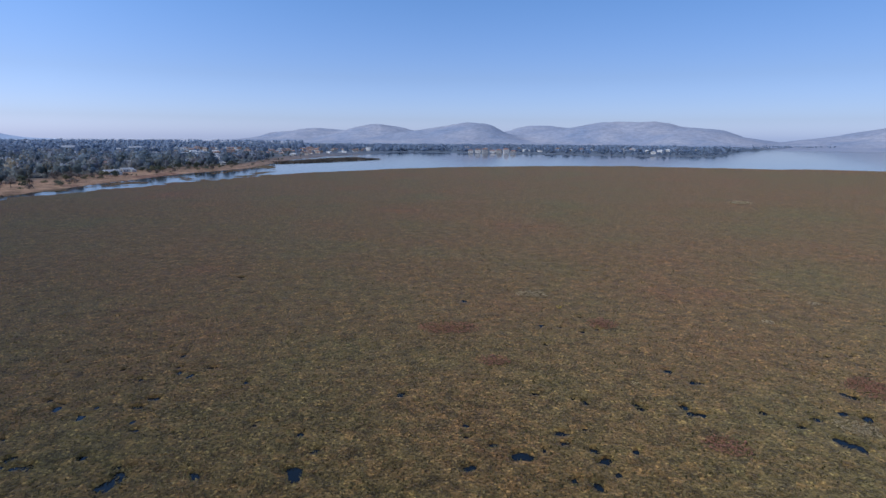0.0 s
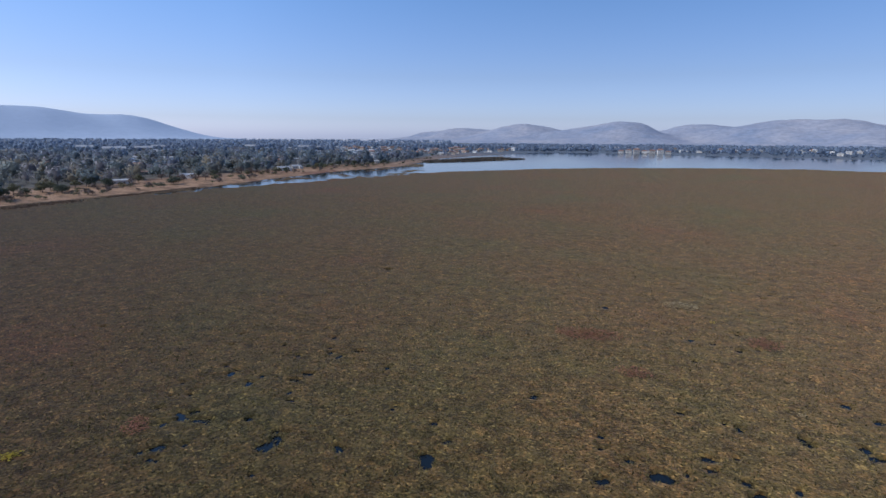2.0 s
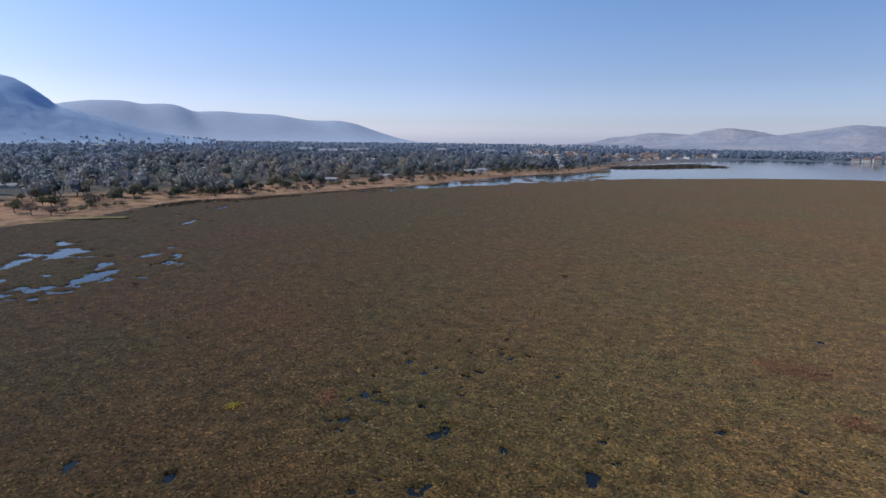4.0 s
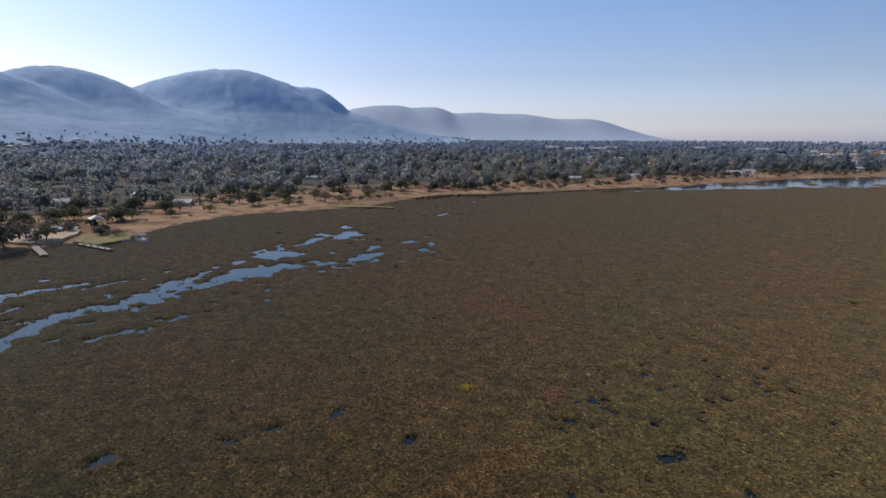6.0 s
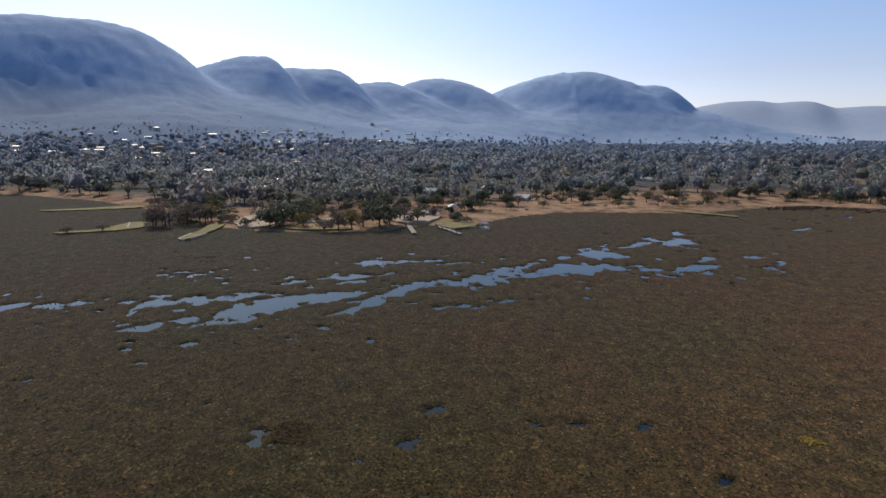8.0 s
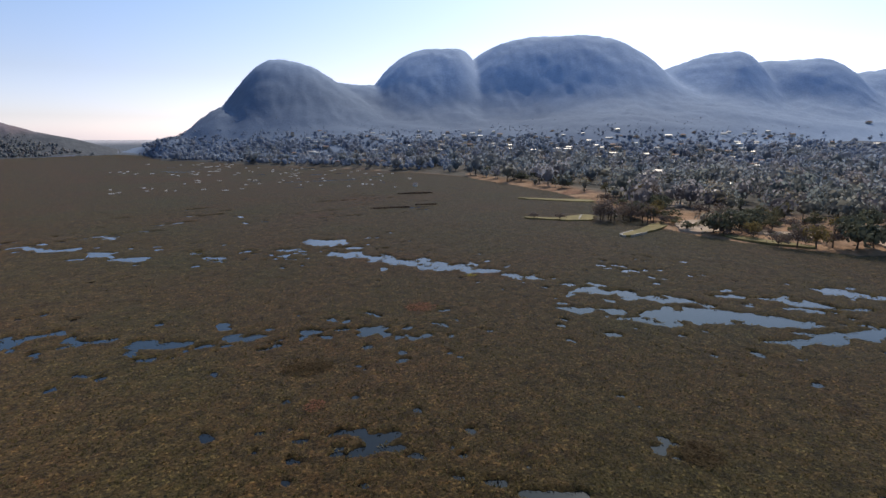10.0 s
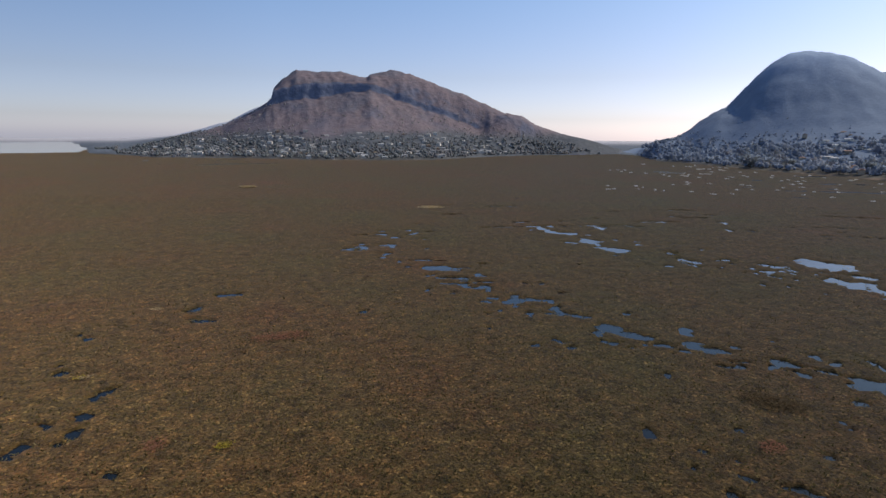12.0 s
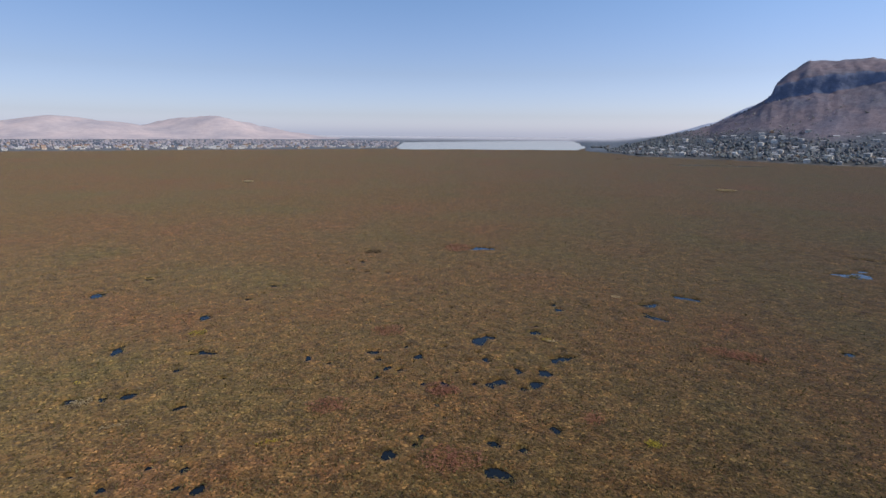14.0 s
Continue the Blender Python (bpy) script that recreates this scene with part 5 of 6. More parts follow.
scrub(168, 214, 760, 1060, 9, 30, 92, SCRUB_HILL, "grey-green scrub on the rocky hill", 42)


def tree(name, label, material, height, spread, lobes, leaves, leaf, seed, trunk_h=0.3):
    """One tree: forked tapered trunk with limbs, and a crown of leaf clumps in lobes."""
    rnd = np.random.RandomState(seed)
    root = tagged(new(name), label, "tree", "trees on the shore")
    bm = bmesh.new()
    fork = Vector((rnd.randn() * 0.2, rnd.randn() * 0.2, height * trunk_h))
    pole(bm, (0, 0, -0.3), fork, height * 0.035, height * 0.026)
    ang = np.arange(lobes) * 6.283 / lobes + rnd.rand(lobes) * 0.8
    rr = spread * (0.25 + 0.5 * rnd.rand(lobes))
    cx, cy = rr * np.cos(ang), rr * np.sin(ang)
    cz = height * (0.36 + 0.32 * rnd.rand(lobes))
    cx[0], cy[0], cz[0] = 0, 0, height * 0.78
    for a, b, c in zip(cx, cy, cz):
        mid = fork.lerp(Vector((a, b, c)), 0.55) + Vector((0, 0, 0.15 * height * rnd.rand()))
        pole(bm, fork, mid, height * 0.02, height * 0.012, 5)
        pole(bm, mid, (a, b, c + 0.1 * height), height * 0.012, height * 0.004, 4)
    part("trunk", bm_mesh("trunk", bm, BARK), root)
    lr = spread * (0.38 + 0.2 * rnd.rand(lobes))
    q, f = crown_leaves(cx, cy, cz, lr, lr * 0.72, leaves // lobes, leaf, rnd)
    part("crown", quick_mesh("crown", q, f, material), root)
    return root


KINDS = [tree("thorn_tree", "dense dark green thorn tree on the bank", LEAF_DARK, 7.0, 4.2, 9, 760, 0.17, 1, 0.24),
         tree("thorn_tree", "broad dark green tree beside the water", LEAF_DARK, 6.2, 4.8, 11, 820, 0.16, 2, 0.22),
         tree("olive_tree", "olive green rounded tree on dry grass", LEAF_OLIVE, 6.5, 3.6, 8, 640, 0.18, 3, 0.28),
         tree("willow_tree", "yellow-brown half-bare tree at the water's edge", LEAF_YELLOW, 6.6, 3.6, 8, 460, 0.15, 4, 0.34),
         tree("bare_tree", "grey-brown leafless winter tree", LEAF_BARE, 6.8, 3.7, 10, 680, 0.11, 5, 0.30),
         tree("bare_tree", "grey-brown leafless spreading tree", LEAF_BARE, 5.4, 3.9, 10, 540, 0.12, 6, 0.26),
         tree("cypress_tree", "narrow dark green conifer", LEAF_DARK, 9.0, 1.3, 7, 520, 0.30, 7, 0.12)]
SHRUBS = [tree("shrub", "low dark green shrub on dry grass", LEAF_DARK, 1.7, 1.3, 5, 110, 0.30, 8, 0.2),
          tree("shrub", "low grey-brown winter shrub", LEAF_BARE, 1.5, 1.4, 5, 105, 0.28, 9, 0.2),
          tree("shrub", "low olive shrub on the bank", LEAF_OLIVE, 1.3, 1.2, 5, 100, 0.30, 10, 0.2)]
used_first = set()


def put(kind, x, y, scale=1.0, turn=0.0):
    """A copy of a plant, the first call moves the plant itself."""
    z = float(surface_z(np.array([x]), np.array([y]))[0])
    m = pose(x, y, max(z, 0.15), 0, 0, turn)
    if kind.name in used_first:
        ob = copy_thing(kind, m)
    else:
        used_first.add(kind.name)
        kind.matrix_world = m
        ob = kind
    ob.scale = (scale, scale, scale * (0.92 + 0.16 * random.random()))
    return ob


# Trees that stand out on the shore: kind, x, y, scale
SHORE_TREES = ((1, -177, -65, 1.0), (0, -182, -62, 1.0), (3, -178, -54, 0.8), (4, -172, -41, 1.0), (3, -174, -37, 1.05), (5, -170, -45, 0.8), (1, -180, -29, 1.4),
               (0, -184, -26, 0.95), (2, -188, -17, 0.85), (4, -192, -22, 0.9), (4, -178, -101, 1.15), (4, -183, -96, 1.1), (6, -186, -89, 0.7),
               (6, -177, -99, 0.6), (0, -192, -99, 1.0), (5, -168, -116, 0.55), (5, -163, -124, 0.5), (0, -241, 51, 0.85), (1, -262, 73, 1.0))
SHORE_TREES2 = ((5, -237, 82, 0.9), (5, -231, 86, 0.7), (2, -246, 80, 0.8), (2, -256, 96, 0.7), (2, -284, 120, 0.8), (0, -192, -64, 0.9), (1, -200, -60, 1.0), (2, -205, -45, 0.9),
                (3, -204, -38, 0.8), (0, -213, -32, 1.0), (4, -178, -34, 0.9), (4, -200, -72, 1.0), (6, -214, -70, 0.9), (2, -221, -58, 1.0),
                (4, -176, -104, 1.0), (4, -181, -106, 1.15), (5, -187, -101, 1.1), (4, -184, -92, 1.1), (3, -190, -92, 1.0), (6, -180, -103, 0.55), (6, -184, -90, 0.65), (5, -196, -104, 1.1), (0, -205, -6, 0.55), (1, -196, -3, 0.42), (0, -191, -4, 0.45), (5, -188, 0, 0.6), (2, -222, 18, 0.5), (2, -262, 38, 0.8))
for i, (k, x, y, s) in enumerate(SHORE_TREES + SHORE_TREES2):
    put(KINDS[k], x, y, s, 47 * i)
rnd = np.random.RandomState(21)
for i in range(300):
    az = rnd.choice((rnd.uniform(14, 60), rnd.uniform(60, 120)))
    r = float(shore(az)) + rnd.uniform(0.15, 1.05) * max(10, float(strip(az)))
    x, y = polar(az, r)
    put(SHRUBS[rnd.randint(3)], float(x), float(y), rnd.uniform(0.7, 2.0), rnd.uniform(0, 360))
for i in range(120):
    az = rnd.choice((rnd.uniform(20, 66), rnd.uniform(66, 112)))
    w = float(strip(az))
    r = float(shore(az)) + w * rnd.uniform(0.3, 1.1) + rnd.uniform(4, 10)
    x, y = polar(az, r)
    put(KINDS[rnd.choice((0, 1, 2, 2, 4, 5, 0))], float(x), float(y), rnd.uniform(0.5, 0.9), rnd.uniform(0, 360))


for i in range(46):
    az = rnd.uniform(115, 134)
    x, y = polar(az, float(shore(az)) + rnd.uniform(9, 85))
    put(KINDS[rnd.choice((4, 5, 0, 2, 4, 1, 3))], float(x), float(y), rnd.uniform(0.6, 1.05), rnd.uniform(0, 360))


# ---- houses ----
def house(name, label, w, d, h, pitch, wall_mat, roof_mat, wing=False, hip=False, plain=False):
    """A house: walls, gabled or hipped roof with eaves, doors, windows with frames and a chimney."""
    root = tagged(new(name), label, "house", "houses round the lake")
    rows = [(-w / 2, w / 2, -d / 2, d / 2, -1.2, h)]
    if wing:
        rows.append((w / 2 - d * 0.7, w / 2, -d * 1.05, -d / 2 - 0.01, -1.2, h * 0.94))
    part("wall", boxes("wall", rows, wall_mat), root)
    bm = bmesh.new()
    o, rise = 0.5, pitch * (d / 2 + 0.5)
    inset = d / 2 + o if hip else 0.0
    e = [(-w / 2 - o, -d / 2 - o, h), (w / 2 + o, -d / 2 - o, h), (w / 2 + o, d / 2 + o, h), (-w / 2 - o, d / 2 + o, h)]
    ridge = [(-w / 2 - o + inset, 0, h + rise), (w / 2 + o - inset, 0, h + rise)]
    low = [bm.verts.new((x, y, z + 0.02)) for x, y, z in e]
    eav = [bm.verts.new((x, y, z + 0.2)) for x, y, z in e]
    top = [bm.verts.new((x, y, z + 0.2)) for x, y, z in ridge]
    bm.faces.new(low[::-1])
    for k in range(4):
        bm.faces.new((low[k], low[(k + 1) % 4], eav[(k + 1) % 4], eav[k]))
    for f in ((eav[0], eav[1], top[1], top[0]), (eav[2], eav[3], top[0], top[1]), (eav[1], eav[2], top[1]), (eav[3], eav[0], top[0])):
        bm.faces.new(f)
    roof = part("roof", bm_mesh("roof", bm, roof_mat), root)
    if not plain:
        part("chimney", boxes("chimney", [(w * 0.2, w * 0.2 + 0.7, 0.4, 1.1, h, h + rise + 0.9)], wall_mat), roof)
    n = max(2, int(w / 3.5))
    for side in (-1,) if plain else (-1, 1):
        for k in range(n):
            x = -w / 2 + (k + 0.5) * w / n
            if side < 0 and wing and x > w / 2 - d * 0.75:
                continue
            y = side * (d / 2 + 0.02)
            if side < 0 and k == n // 2:
                part("door", boxes("door", [(x - 0.5, x + 0.5, y - 0.05, y + 0.03, 0.0, 2.05)], DOOR_WOOD), root)
                continue
            win = part("window", boxes("window", [(x - 0.8, x + 0.8, y - 0.05, y + 0.03, 0.85, 2.15)], TRIM), root)
            if not plain:
                part("pane", boxes("pane", [(x - 0.7, x + 0.7, y - 0.07, y + 0.05, 0.95, 2.05)], GLASS), win)
    return root


HOUSES = [house("house", "white plastered house with a grey sheet roof", 14, 8, 2.9, 0.42, WALL_WHITE, ROOF_GREY, True),
          house("house", "tan house with a red tiled roof", 13, 8, 2.9, 0.5, WALL_TAN, ROOF_RED, False, True),
          house("bungalow", "white house with a pale sheet roof", 16, 7, 3.0, 0.3, WALL_WHITE, ROOF_WHITE),
          house("thatched_cottage", "face-brick house with a dark thatched roof", 12, 8, 2.8, 0.95, WALL_BRICK, ROOF_THATCH, False, True),
          house("villa", "two-storey white house with a grey roof", 13, 9, 5.8, 0.4, WALL_WHITE, ROOF_GREY, True, True),
          house("villa", "two-storey tan house with a red roof", 12, 9, 5.6, 0.4, WALL_TAN, ROOF_RED)]
# small plain houses of the far shores
HOUSES += [house("house", "small white house with a grey sheet roof", 12, 7, 2.9, 0.4, WALL_WHITE, ROOF_GREY, True, False, True),
           house("house", "small tan house with a red tiled roof", 12, 8, 2.9, 0.45, WALL_TAN, ROOF_RED, False, True, True),
           house("bungalow", "small white house with a pale sheet roof", 14, 7, 3.0, 0.3, WALL_WHITE, ROOF_WHITE, False, False, True),
           house("cottage", "brown brick house with a dark roof", 11, 8, 2.8, 0.6, WALL_BRICK, ROOF_THATCH, False, True, True),
           house("villa", "two-storey white house with a pale roof", 12, 8, 5.6, 0.35, WALL_WHITE, ROOF_WHITE, False, True, True),
           house("villa", "two-storey tan house with a tiled roof", 12, 8, 5.4, 0.4, WALL_TAN, ROOF_RED, False, False, True)]
placed = set()


def put_house(k, az, r, turn, scale=1.0):
    x, y = polar(az, r)
    xs, ys = np.array([x]), np.array([y])
    z = float(surface_z(xs, ys)[0])
    m = pose(float(x), float(y), z + 0.15, 0, 0, turn)
    ob = HOUSES[k]
    if k in placed:
        ob = copy_thing(ob, m)
    else:
        placed.add(k)
        ob.matrix_world = m
    ob.scale = (scale, scale, scale)
    return ob


for spot in SPOTS:
    put_house(*spot)


def apartment_block(label):
    """A long white block of flats with orange roof, balconies and windows."""
    root = tagged(new("apartment_block"), label, "building", "white blocks on the far shore")
    part("wall", boxes("wall", [(-11, 11, -6, 6, -1, 9.5)], WALL_WHITE), root)
    bm = bmesh.new()
    verts = [bm.verts.new(p) for p in ((-12, -7, 9.5), (12, -7, 9.5), (12, 7, 9.5), (-12, 7, 9.5), (-6, 0, 13), (6, 0, 13))]
    for f in ((3, 2, 1, 0), (0, 1, 5, 4), (1, 2, 5), (2, 3, 4, 5), (3, 0, 4)):
        bm.faces.new([verts[k] for k in f])
    part("roof", bm_mesh("roof", bm, ROOF_RED), root)
    for level in range(3):
        for k in range(5):
            x, z = -8.8 + k * 4.4, 0.9 + level * 3.0
            part("window", boxes("window", [(x - 0.8, x + 0.8, -6.06, -5.97, z, z + 1.4)], GLASS), root)
    return root


block = apartment_block("white three-storey block with an orange tiled roof")
for i in range(7):
    az = -2.8 - i * 0.72
    x, y = polar(az, float(shore(az)) + 16 + 5 * (i % 2))
    m = pose(float(x), float(y), float(land_z(np.array([x]), np.array([y]))[0]), 0, 0, az + 6 * (i % 3))
    ob = copy_thing(block, m) if i else block
    ob.matrix_world = m @ Matrix.Diagonal((0.48, 0.6, 0.48 + 0.12 * (i % 3), 1))


def warehouse(label, w, d, h):
    root = tagged(new("warehouse"), label, "building", "warehouses on the plain")
    part("wall", boxes("wall", [(-w / 2, w / 2, -d / 2, d / 2, -1, h)], WALL_WHITE), root)
    bm = bmesh.new()
    verts = [bm.verts.new(p) for p in ((-w / 2 - 1, -d / 2 - 1, h), (w / 2 + 1, -d / 2 - 1, h), (w / 2 + 1, d / 2 + 1, h), (-w / 2 - 1, d / 2 + 1, h), (-w / 2 - 1, 0, h + 3), (w / 2 + 1, 0, h + 3))]
    for f in ((3, 2, 1, 0), (0, 1, 5, 4), (1, 2, 5), (2, 3, 4, 5), (3, 0, 4)):
        bm.faces.new([verts[k] for k in f])
    part("roof", bm_mesh("roof", bm, ROOF_GREY), root)
    part("door", boxes("door", [(-3, 3, -d / 2 - 0.1, -d / 2 + 0.05, 0, 4)], DOOR_WOOD), root)
    return root


for az, r, w in ((45.5, 980, 30), (43.2, 1010, 24), (42.0, 1080, 20), (47.6, 1120, 26), (34, 1150, 18), (29, 1080, 18), (65.5, 1400, 30), (76, 1500, 34)):
    ob = warehouse("large pale warehouse with a white sheet roof", w, 14, 5)
    x, y = polar(az, r)
    ob.matrix_world = pose(float(x), float(y), float(surface_z(np.array([x]), np.array([y]))[0]) + 0.5, 0, 0, az)


# ---- lawns, jetties, slipway and the reeds ----
def patch(name, pts, z, material, label, category, skirt=1.2, rag=0.35):
    """A low bank with a rounded outline: top sheet and sides down to the bed."""
    p = np.array(pts, float)
    n = len(p)
    out = []
    for k in range(n):
        a, b, c, d = p[k - 1], p[k], p[(k + 1) % n], p[(k + 2) % n]
        for t in (0, 0.25, 0.5, 0.75):
            out.append(0.5 * (2 * b + (c - a) * t + (2 * a - 5 * b + 4 * c - d) * t * t + (3 * b - a - 3 * c + d) * t ** 3))
    o = np.array(out)
    o = o + rag * np.stack([fbm(o[:, 0], o[:, 1], 3, 90, 2), fbm(o[:, 0], o[:, 1], 3, 95, 2)], -1)
    bm = bmesh.new()
    top = [bm.verts.new((x, y, z)) for x, y in o]
    low = [bm.verts.new((x, y, z - skirt)) for x, y in o]
    bm.faces.new(top)
    for k in range(len(o)):
        bm.faces.new((low[k], low[(k + 1) % len(o)], top[(k + 1) % len(o)], top[k]))
    bmesh.ops.triangulate(bm, faces=[f for f in bm.faces if len(f.verts) > 4])
    bmesh.ops.recalc_face_normals(bm, faces=bm.faces)
    return tagged(new(name, bm_mesh(name, bm, material)), label, category, kind="structure")


patch("lawn_1", ((-186, -113), (-175, -107.5), (-168, -114), (-163, -126), (-165, -128), (-171, -119), (-183, -118)), 0.7, LAWN, "green lawn spit with small trees", "lawn", rag=0.7)
patch("lawn_2", ((-232, -138), (-223, -142), (-217, -158), (-213, -171), (-216, -172), (-223, -159), (-233, -146)), 0.7, LAWN, "green lawn strip reaching into the weed", "lawn", rag=0.7)
patch("lawn_3", ((-184, -10), (-176, -5), (-181, 3), (-190, 2), (-190, -8)), 1.0, LAWN, "small walled lawn terrace on the lake", "lawn")
patch("lawn_4", ((-177, -62), (-173, -58), (-171.5, -47), (-173, -38), (-176, -38), (-177, -48)), 1.0, LAWN, "green garden lawn by the water", "lawn", rag=0.8)
patch("lawn_5", ((-228, 74), (-221, 81), (-212, 95), (-207, 100), (-210, 102), (-221, 90), (-231, 79)), 0.75, LAWN, "pale green grassy point on the bank", "lawn", rag=0.8)
patch("sand_1", ((-177, -76), (-176, -68), (-186, -64), (-203, -69), (-204, -79), (-190, -82)), 1.15, SAND, "pale bare sand clearing by the slipway", "sand", rag=1.6)
patch("sand_2", ((-188, -25), (-187, -15), (-197, -8), (-211, -11), (-212, -22), (-198, -27)), 1.45, SAND, "pale sandy yard under trees", "sand", rag=2.4)
patch("sand_3", ((-186, -58), (-184, -48), (-188, -40), (-193, -44), (-192, -56)), 1.3, SAND, "pale sandy strip behind the garden", "sand", rag=1.8)
patch("sand_4", ((-222, -104), (-236, -118), (-262, -128), (-268, -120), (-246, -106), (-230, -98)), 1.9, SAND, "pale sandy clearing among trees", "sand", rag=2.5)
patch("slipway", ((-183, -87), (-165, -84.5), (-155, -84), (-153, -82.5), (-156, -81), (-166, -80.5), (-182, -82)), 0.9, LAWN, "grassed slipway with a pale stone edge", "slipway")


def kerb(name, pts, label):
    """A stone edging along a line."""
    bm = bmesh.new()
    for a, b in zip(pts[:-1], pts[1:]):
        d = Vector((b[0] - a[0], b[1] - a[1], 0))
        n = max(1, int(d.length / 1.6))
        for k in range(n):
            c = Vector((a[0], a[1], 0.5)) + d * ((k + 0.5) / n)
            m = Matrix.Translation(c) @ Matrix.Rotation(math.atan2(d.y, d.x), 4, "Z") @ Matrix.Diagonal((d.length / n * 0.94, 0.55, 0.75 + 0.1 * random.random(), 1))
            bmesh.ops.create_cube(bm, size=1, matrix=m)
    return tagged(new(name, bm_mesh(name, bm, STONE)), label, "kerb", kind="structure")


kerb("slipway_edge", ((-164, -80.3), (-156, -80.8), (-153, -82.5), (-155, -84.4), (-164, -84.9)), "pale stone edging of the slipway")
kerb("terrace_wall", ((-184.5, -10.5), (-175.5, -5), (-180.5, 3.6)), "stone wall of the lawn terrace")
kerb("garden_path", ((-173, -111), (-184, -117)), "pale stone path over the lawn")


def jetty(label, x0, y0, x1, y1, width, deck_z):
    """A jetty: two beams, single planks and pairs of posts."""
    d = Vector((x1 - x0, y1 - y0, 0))
    root = tagged(new("jetty"), label, "jetty", "jetties on the lake")
    root.matrix_world = pose(x0, y0, 0, 0, 0, math.degrees(math.atan2(d.y, d.x)))
    n = int(d.length / 0.42)
    for side in (-1, 1):
        part("beam", boxes("beam", [(0, d.length, side * width * 0.4 - 0.08, side * width * 0.4 + 0.08, deck_z - 0.25, deck_z - 0.02)], WOOD), root)
    plank = boxes("plank", [(0, 0.38, -width / 2, width / 2, 0, 0.06)], WOOD, 0.012)
    for k in range(n):
        ob = part("plank", plank, root)
        ob.location = (k * 0.42, 0, deck_z)
    for k in range(int(d.length / 3.5) + 1):
        for side in (-1, 1):
            bm = bmesh.new()
            pole(bm, (k * 3.5 + 0.2, side * width * 0.52, -2), (k * 3.5 + 0.2, side * width * 0.52, deck_z + 0.55), 0.11, 0.1)
            part("post", bm_mesh("post", bm, BARK), root)
    return root


jetty("short pale plank jetty on the weed", -182, -19.5, -166.5, -16, 1.9, 0.75)
jetty("long narrow plank jetty beside the lawn terrace", -180, -9, -166, -1.5, 1.3, 0.75)


def lookout():
    """A small open hut on posts with a bright roof."""
    root = tagged(new("garden_shelter"), "small open shelter with a bright white roof on posts", "shelter")
    root.matrix_world = pose(-203, -5, 1.2, 0, 0, 12)
    for x in (-1.6, 1.6):
        for y in (-1.3, 1.3):
            part("post", boxes("post", [(x - 0.09, x + 0.09, y - 0.09, y + 0.09, -0.4, 3.4)], WOOD), root)
    part("floor", boxes("floor", [(-1.8, 1.8, -1.5, 1.5, 0.9, 1.05)], WOOD), root)
    for y in (-1.38, 1.38):
        part("rail", boxes("rail", [(-1.7, 1.7, y - 0.04, y + 0.04, 1.9, 2.0)], WOOD), root)
    bm = bmesh.new()
    v = [bm.verts.new(p) for p in ((-2.3, -2, 3.4), (2.3, -2, 3.4), (2.3, 2, 3.4), (-2.3, 2, 3.4), (-1.2, 0, 4.3), (1.2, 0, 4.3))]
    for f in ((3, 2, 1, 0), (0, 1, 5, 4), (1, 2, 5), (2, 3, 4, 5), (3, 0, 4)):
        bm.faces.new([v[k] for k in f])
    part("roof", bm_mesh("roof", bm, ROOF_WHITE), root, "bright white sheet roof")


lookout()


def boat(label, x, y, turn, cover, length=5.5):
    """A moored boat: hull, deck rim, canopy on four posts, outboard motor."""
    root = tagged(new("boat"), label, "boat")
    root.matrix_world = pose(x, y, 0.1, 0, 0, turn)
    bm = bmesh.new()
    rings = []
    for k in range(9):
        t = k / 8
        w = 1.05 * (1 - max(0, t - 0.45) ** 2 * 3.0)
        rings.append([bm.verts.new((t * length, s * w, z)) for s, z in ((-1, 0.85), (-0.8, 0.1), (0, -0.25), (0.8, 0.1), (1, 0.85))])
    for p, q in zip(rings[:-1], rings[1:]):
        for k in range(4):
            bm.faces.new((p[k], q[k], q[k + 1], p[k + 1]))
    for p in (rings[0], rings[-1][::-1]):
        bm.faces.new(p)
    bmesh.ops.recalc_face_normals(bm, faces=bm.faces)
    part("hull", bm_mesh("hull", bm, TRIM), root, "white hull")
    part("deck", boxes("deck", [(0.2, length * 0.62, -0.85, 0.85, 0.4, 0.5)], WOOD), root)
    part("canopy", boxes("canopy", [(0.6, length * 0.7, -1.0, 1.0, 2.0, 2.12)], cover, 0.05), root, "blue canvas canopy")
    for px in (0.7, length * 0.68):
        for py in (-0.9, 0.9):
            part("post", boxes("post", [(px - 0.03, px + 0.03, py - 0.03, py + 0.03, 0.6, 2.02)], TRIM), root)
    part("motor", boxes("motor", [(-0.45, -0.05, -0.22, 0.22, 0.35, 1.2)], TYRE, 0.06), root)


boat("white motor boat with a blue canopy moored at the terrace", -180.5, 5.5, 20, CANVAS_BLUE)
boat("small white boat among the weed", -222, -262, 70, CANVAS_BLUE, 5.0)


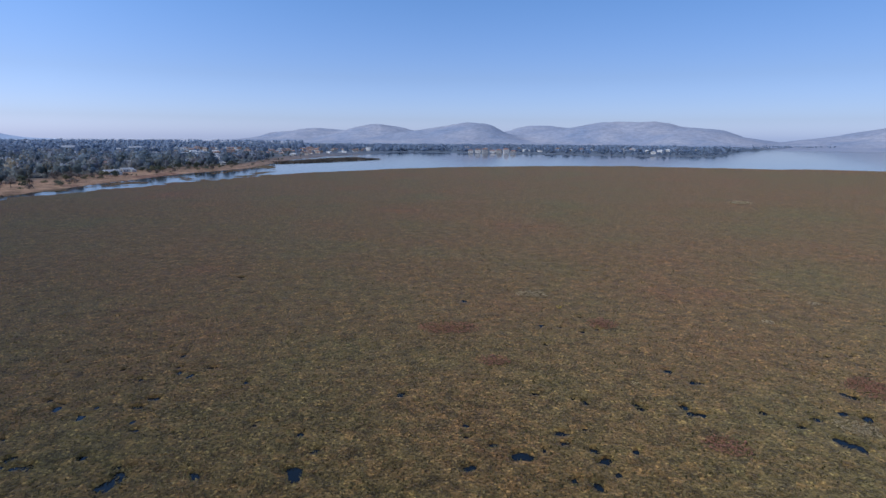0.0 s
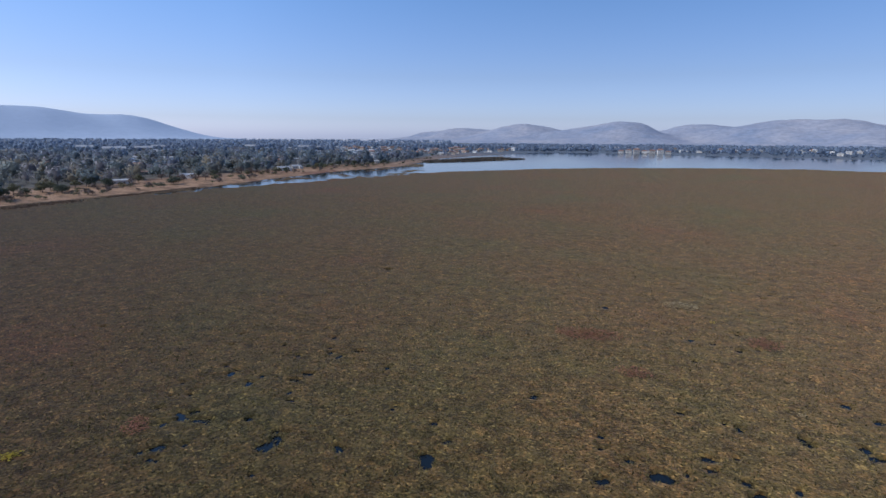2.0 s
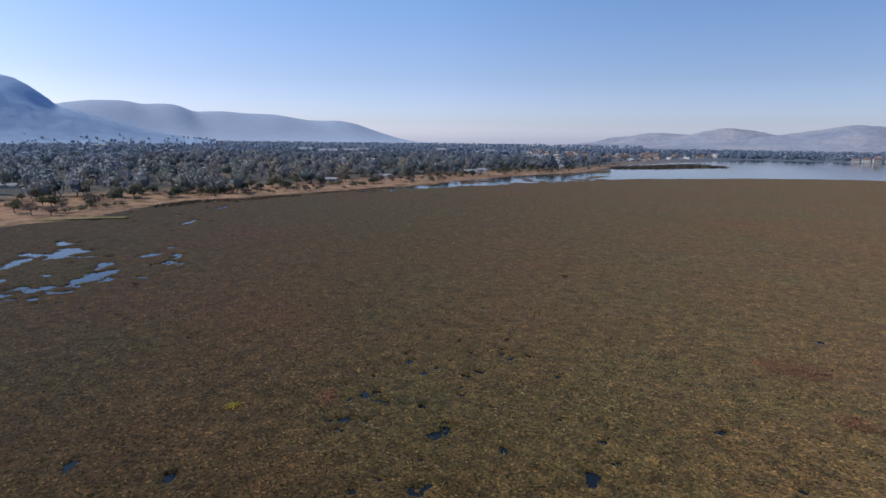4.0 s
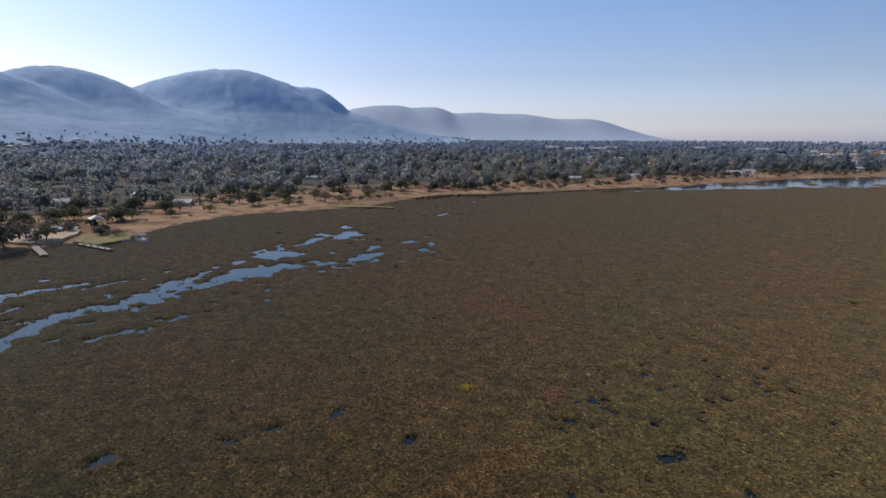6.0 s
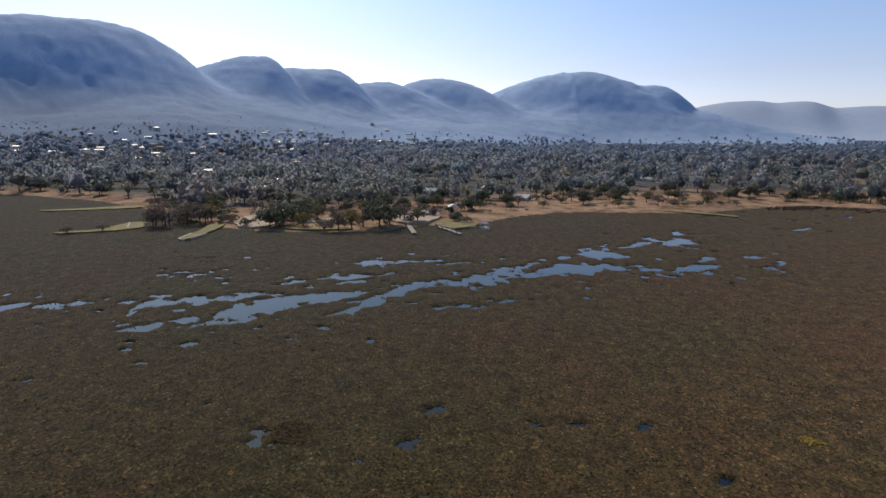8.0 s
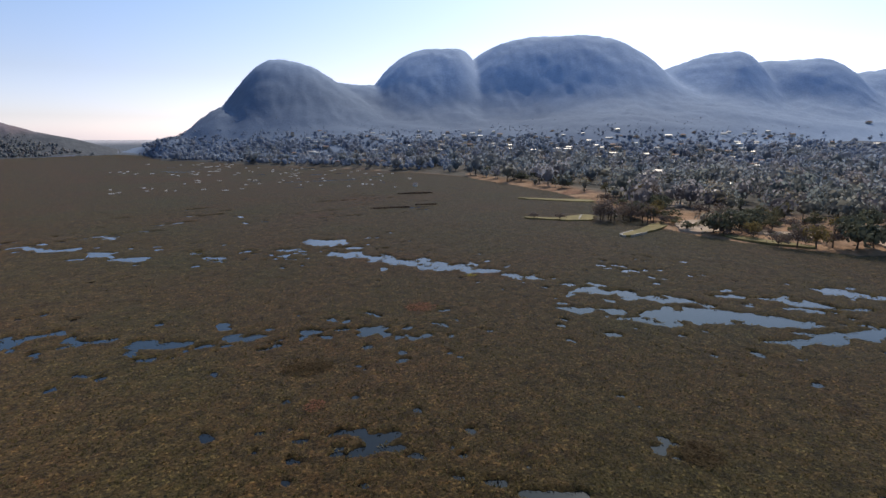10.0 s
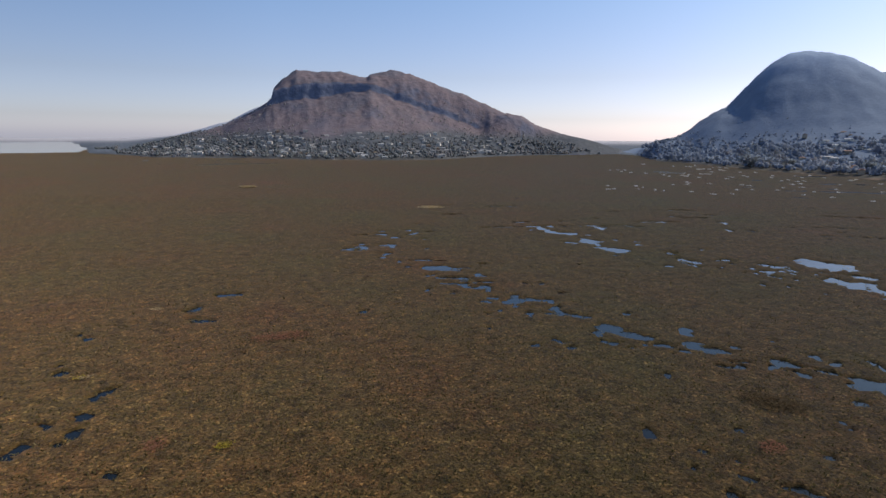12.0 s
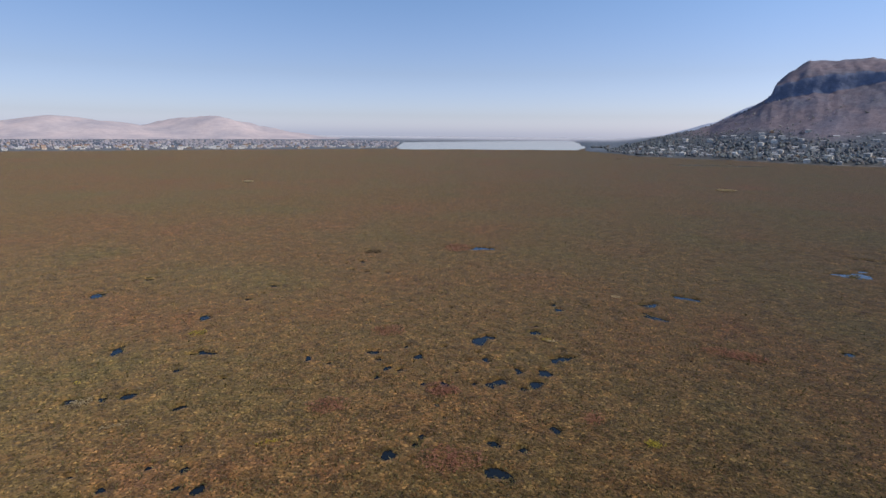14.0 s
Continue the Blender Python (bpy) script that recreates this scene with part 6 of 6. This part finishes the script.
def car(label, x, y, turn, body_mat):
    """A parked car: body, cabin with windows, wheels and lamps."""
    root = tagged(new("car"), label, "car", "cars parked under the trees")
    root.matrix_world = pose(x, y, float(surface_z(np.array([x]), np.array([y]))[0]) + 0.35, 0, 0, turn)
    part("body", boxes("body", [(-2.1, 2.1, -0.85, 0.85, 0.3, 0.95)], body_mat, 0.12), root)
    cabin = part("cabin", boxes("cabin", [(-1.4, 0.9, -0.75, 0.75, 0.9, 1.5)], body_mat, 0.16), root)
    part("window", boxes("window", [(-1.2, 0.7, -0.77, 0.77, 1.05, 1.36)], GLASS), cabin)
    part("windscreen", boxes("windscreen", [(-1.42, 0.92, -0.6, 0.6, 1.05, 1.36)], GLASS), cabin)
    for wx in (-1.3, 1.3):
        for wy in (-0.8, 0.8):
            bm = bmesh.new()
            pole(bm, (wx, wy - 0.1, 0.32), (wx, wy + 0.1, 0.32), 0.32, 0.32, 12)
            wheel = part("wheel", bm_mesh("wheel", bm, TYRE), root)
            bm = bmesh.new()
            pole(bm, (wx, wy - 0.12, 0.32), (wx, wy + 0.12, 0.32), 0.18, 0.18, 10)
            part("rim", bm_mesh("rim", bm, CAR_SILVER), wheel)
    for py in (-0.6, 0.6):
        part("headlight", boxes("headlight", [(2.06, 2.13, py - 0.15, py + 0.15, 0.6, 0.75)], TRIM), root)


for i, (x, y, m) in enumerate(((-196, -22, CAR_WHITE), (-199, -19, CAR_WHITE), (-202, -16, CAR_SILVER), (-205, -13, CAR_WHITE), (-206, -30, CAR_WHITE))):
    car("white car parked in the sandy yard" if m == CAR_WHITE else "silver car parked in the sandy yard", x, y, 20 + 35 * i, m)


def reeds(name, line, width, height, count, material, label, seed):
    """A bed of reed blades along a line."""
    rnd = np.random.RandomState(seed)
    p = np.array(line, float)
    seg = rnd.randint(0, len(p) - 1, count)
    t = rnd.rand(count)[:, None]
    c = p[seg] * (1 - t) + p[seg + 1] * t + rnd.randn(count, 2) * width * 0.4
    a = rnd.rand(count) * 6.283
    w, h = 0.25 + 0.25 * rnd.rand(count), height * (0.5 + 0.6 * rnd.rand(count))
    dx, dy = np.cos(a) * w, np.sin(a) * w
    lean = rnd.randn(count, 2) * 0.35
    base = np.zeros(count) - 0.1
    verts = np.stack([np.stack([c[:, 0] - dx, c[:, 1] - dy, base], -1), np.stack([c[:, 0] + dx, c[:, 1] + dy, base], -1),
                      np.stack([c[:, 0] + dx * 0.6 + lean[:, 0], c[:, 1] + dy * 0.6 + lean[:, 1], h], -1),
                      np.stack([c[:, 0] - dx * 0.6 + lean[:, 0], c[:, 1] - dy * 0.6 + lean[:, 1], h], -1)], 1).reshape(-1, 3)
    me = quick_mesh(name, verts, np.arange(4 * count).reshape(count, 4), material)
    return tagged(new(name, me), label, "reeds", kind="stuff")


reeds("reed_bed", ((-233, 128), (-238, 148), (-228, 169), (-224, 195)), 5, 0.9, 3000, REED, "dry brown reeds along the bank", 1)
reeds("reed_bed", ((-224, 215), (-221, 245), (-219, 268)), 4, 0.7, 1600, REED, "dry brown reeds along the bank", 2)
reeds("reed_bed", ((-137, -189), (-149, -184), (-151, -183)), 1.6, 0.9, 260, REED, "brown reed island in the weed", 3)
reeds("reed_bed", ((-159, -186), (-166, -182)), 1.4, 0.9, 150, REED, "brown reed island in the weed", 4)
reeds("reed_bed", ((-183, -229), (-199, -222)), 1.8, 1.0, 280, REED, "brown reed island in the weed", 5)
reeds("reed_bed", ((-190, 640), (-150, 690), (-100, 772)), 16, 1.6, 5000, REED_DARK, "low dark reed spit off the far bank", 6)
reeds("reed_bed", ((-180, 660), (-150, 740), (-130, 800)), 22, 1.6, 5000, REED_DARK, "low dark reed spit off the far bank", 7)
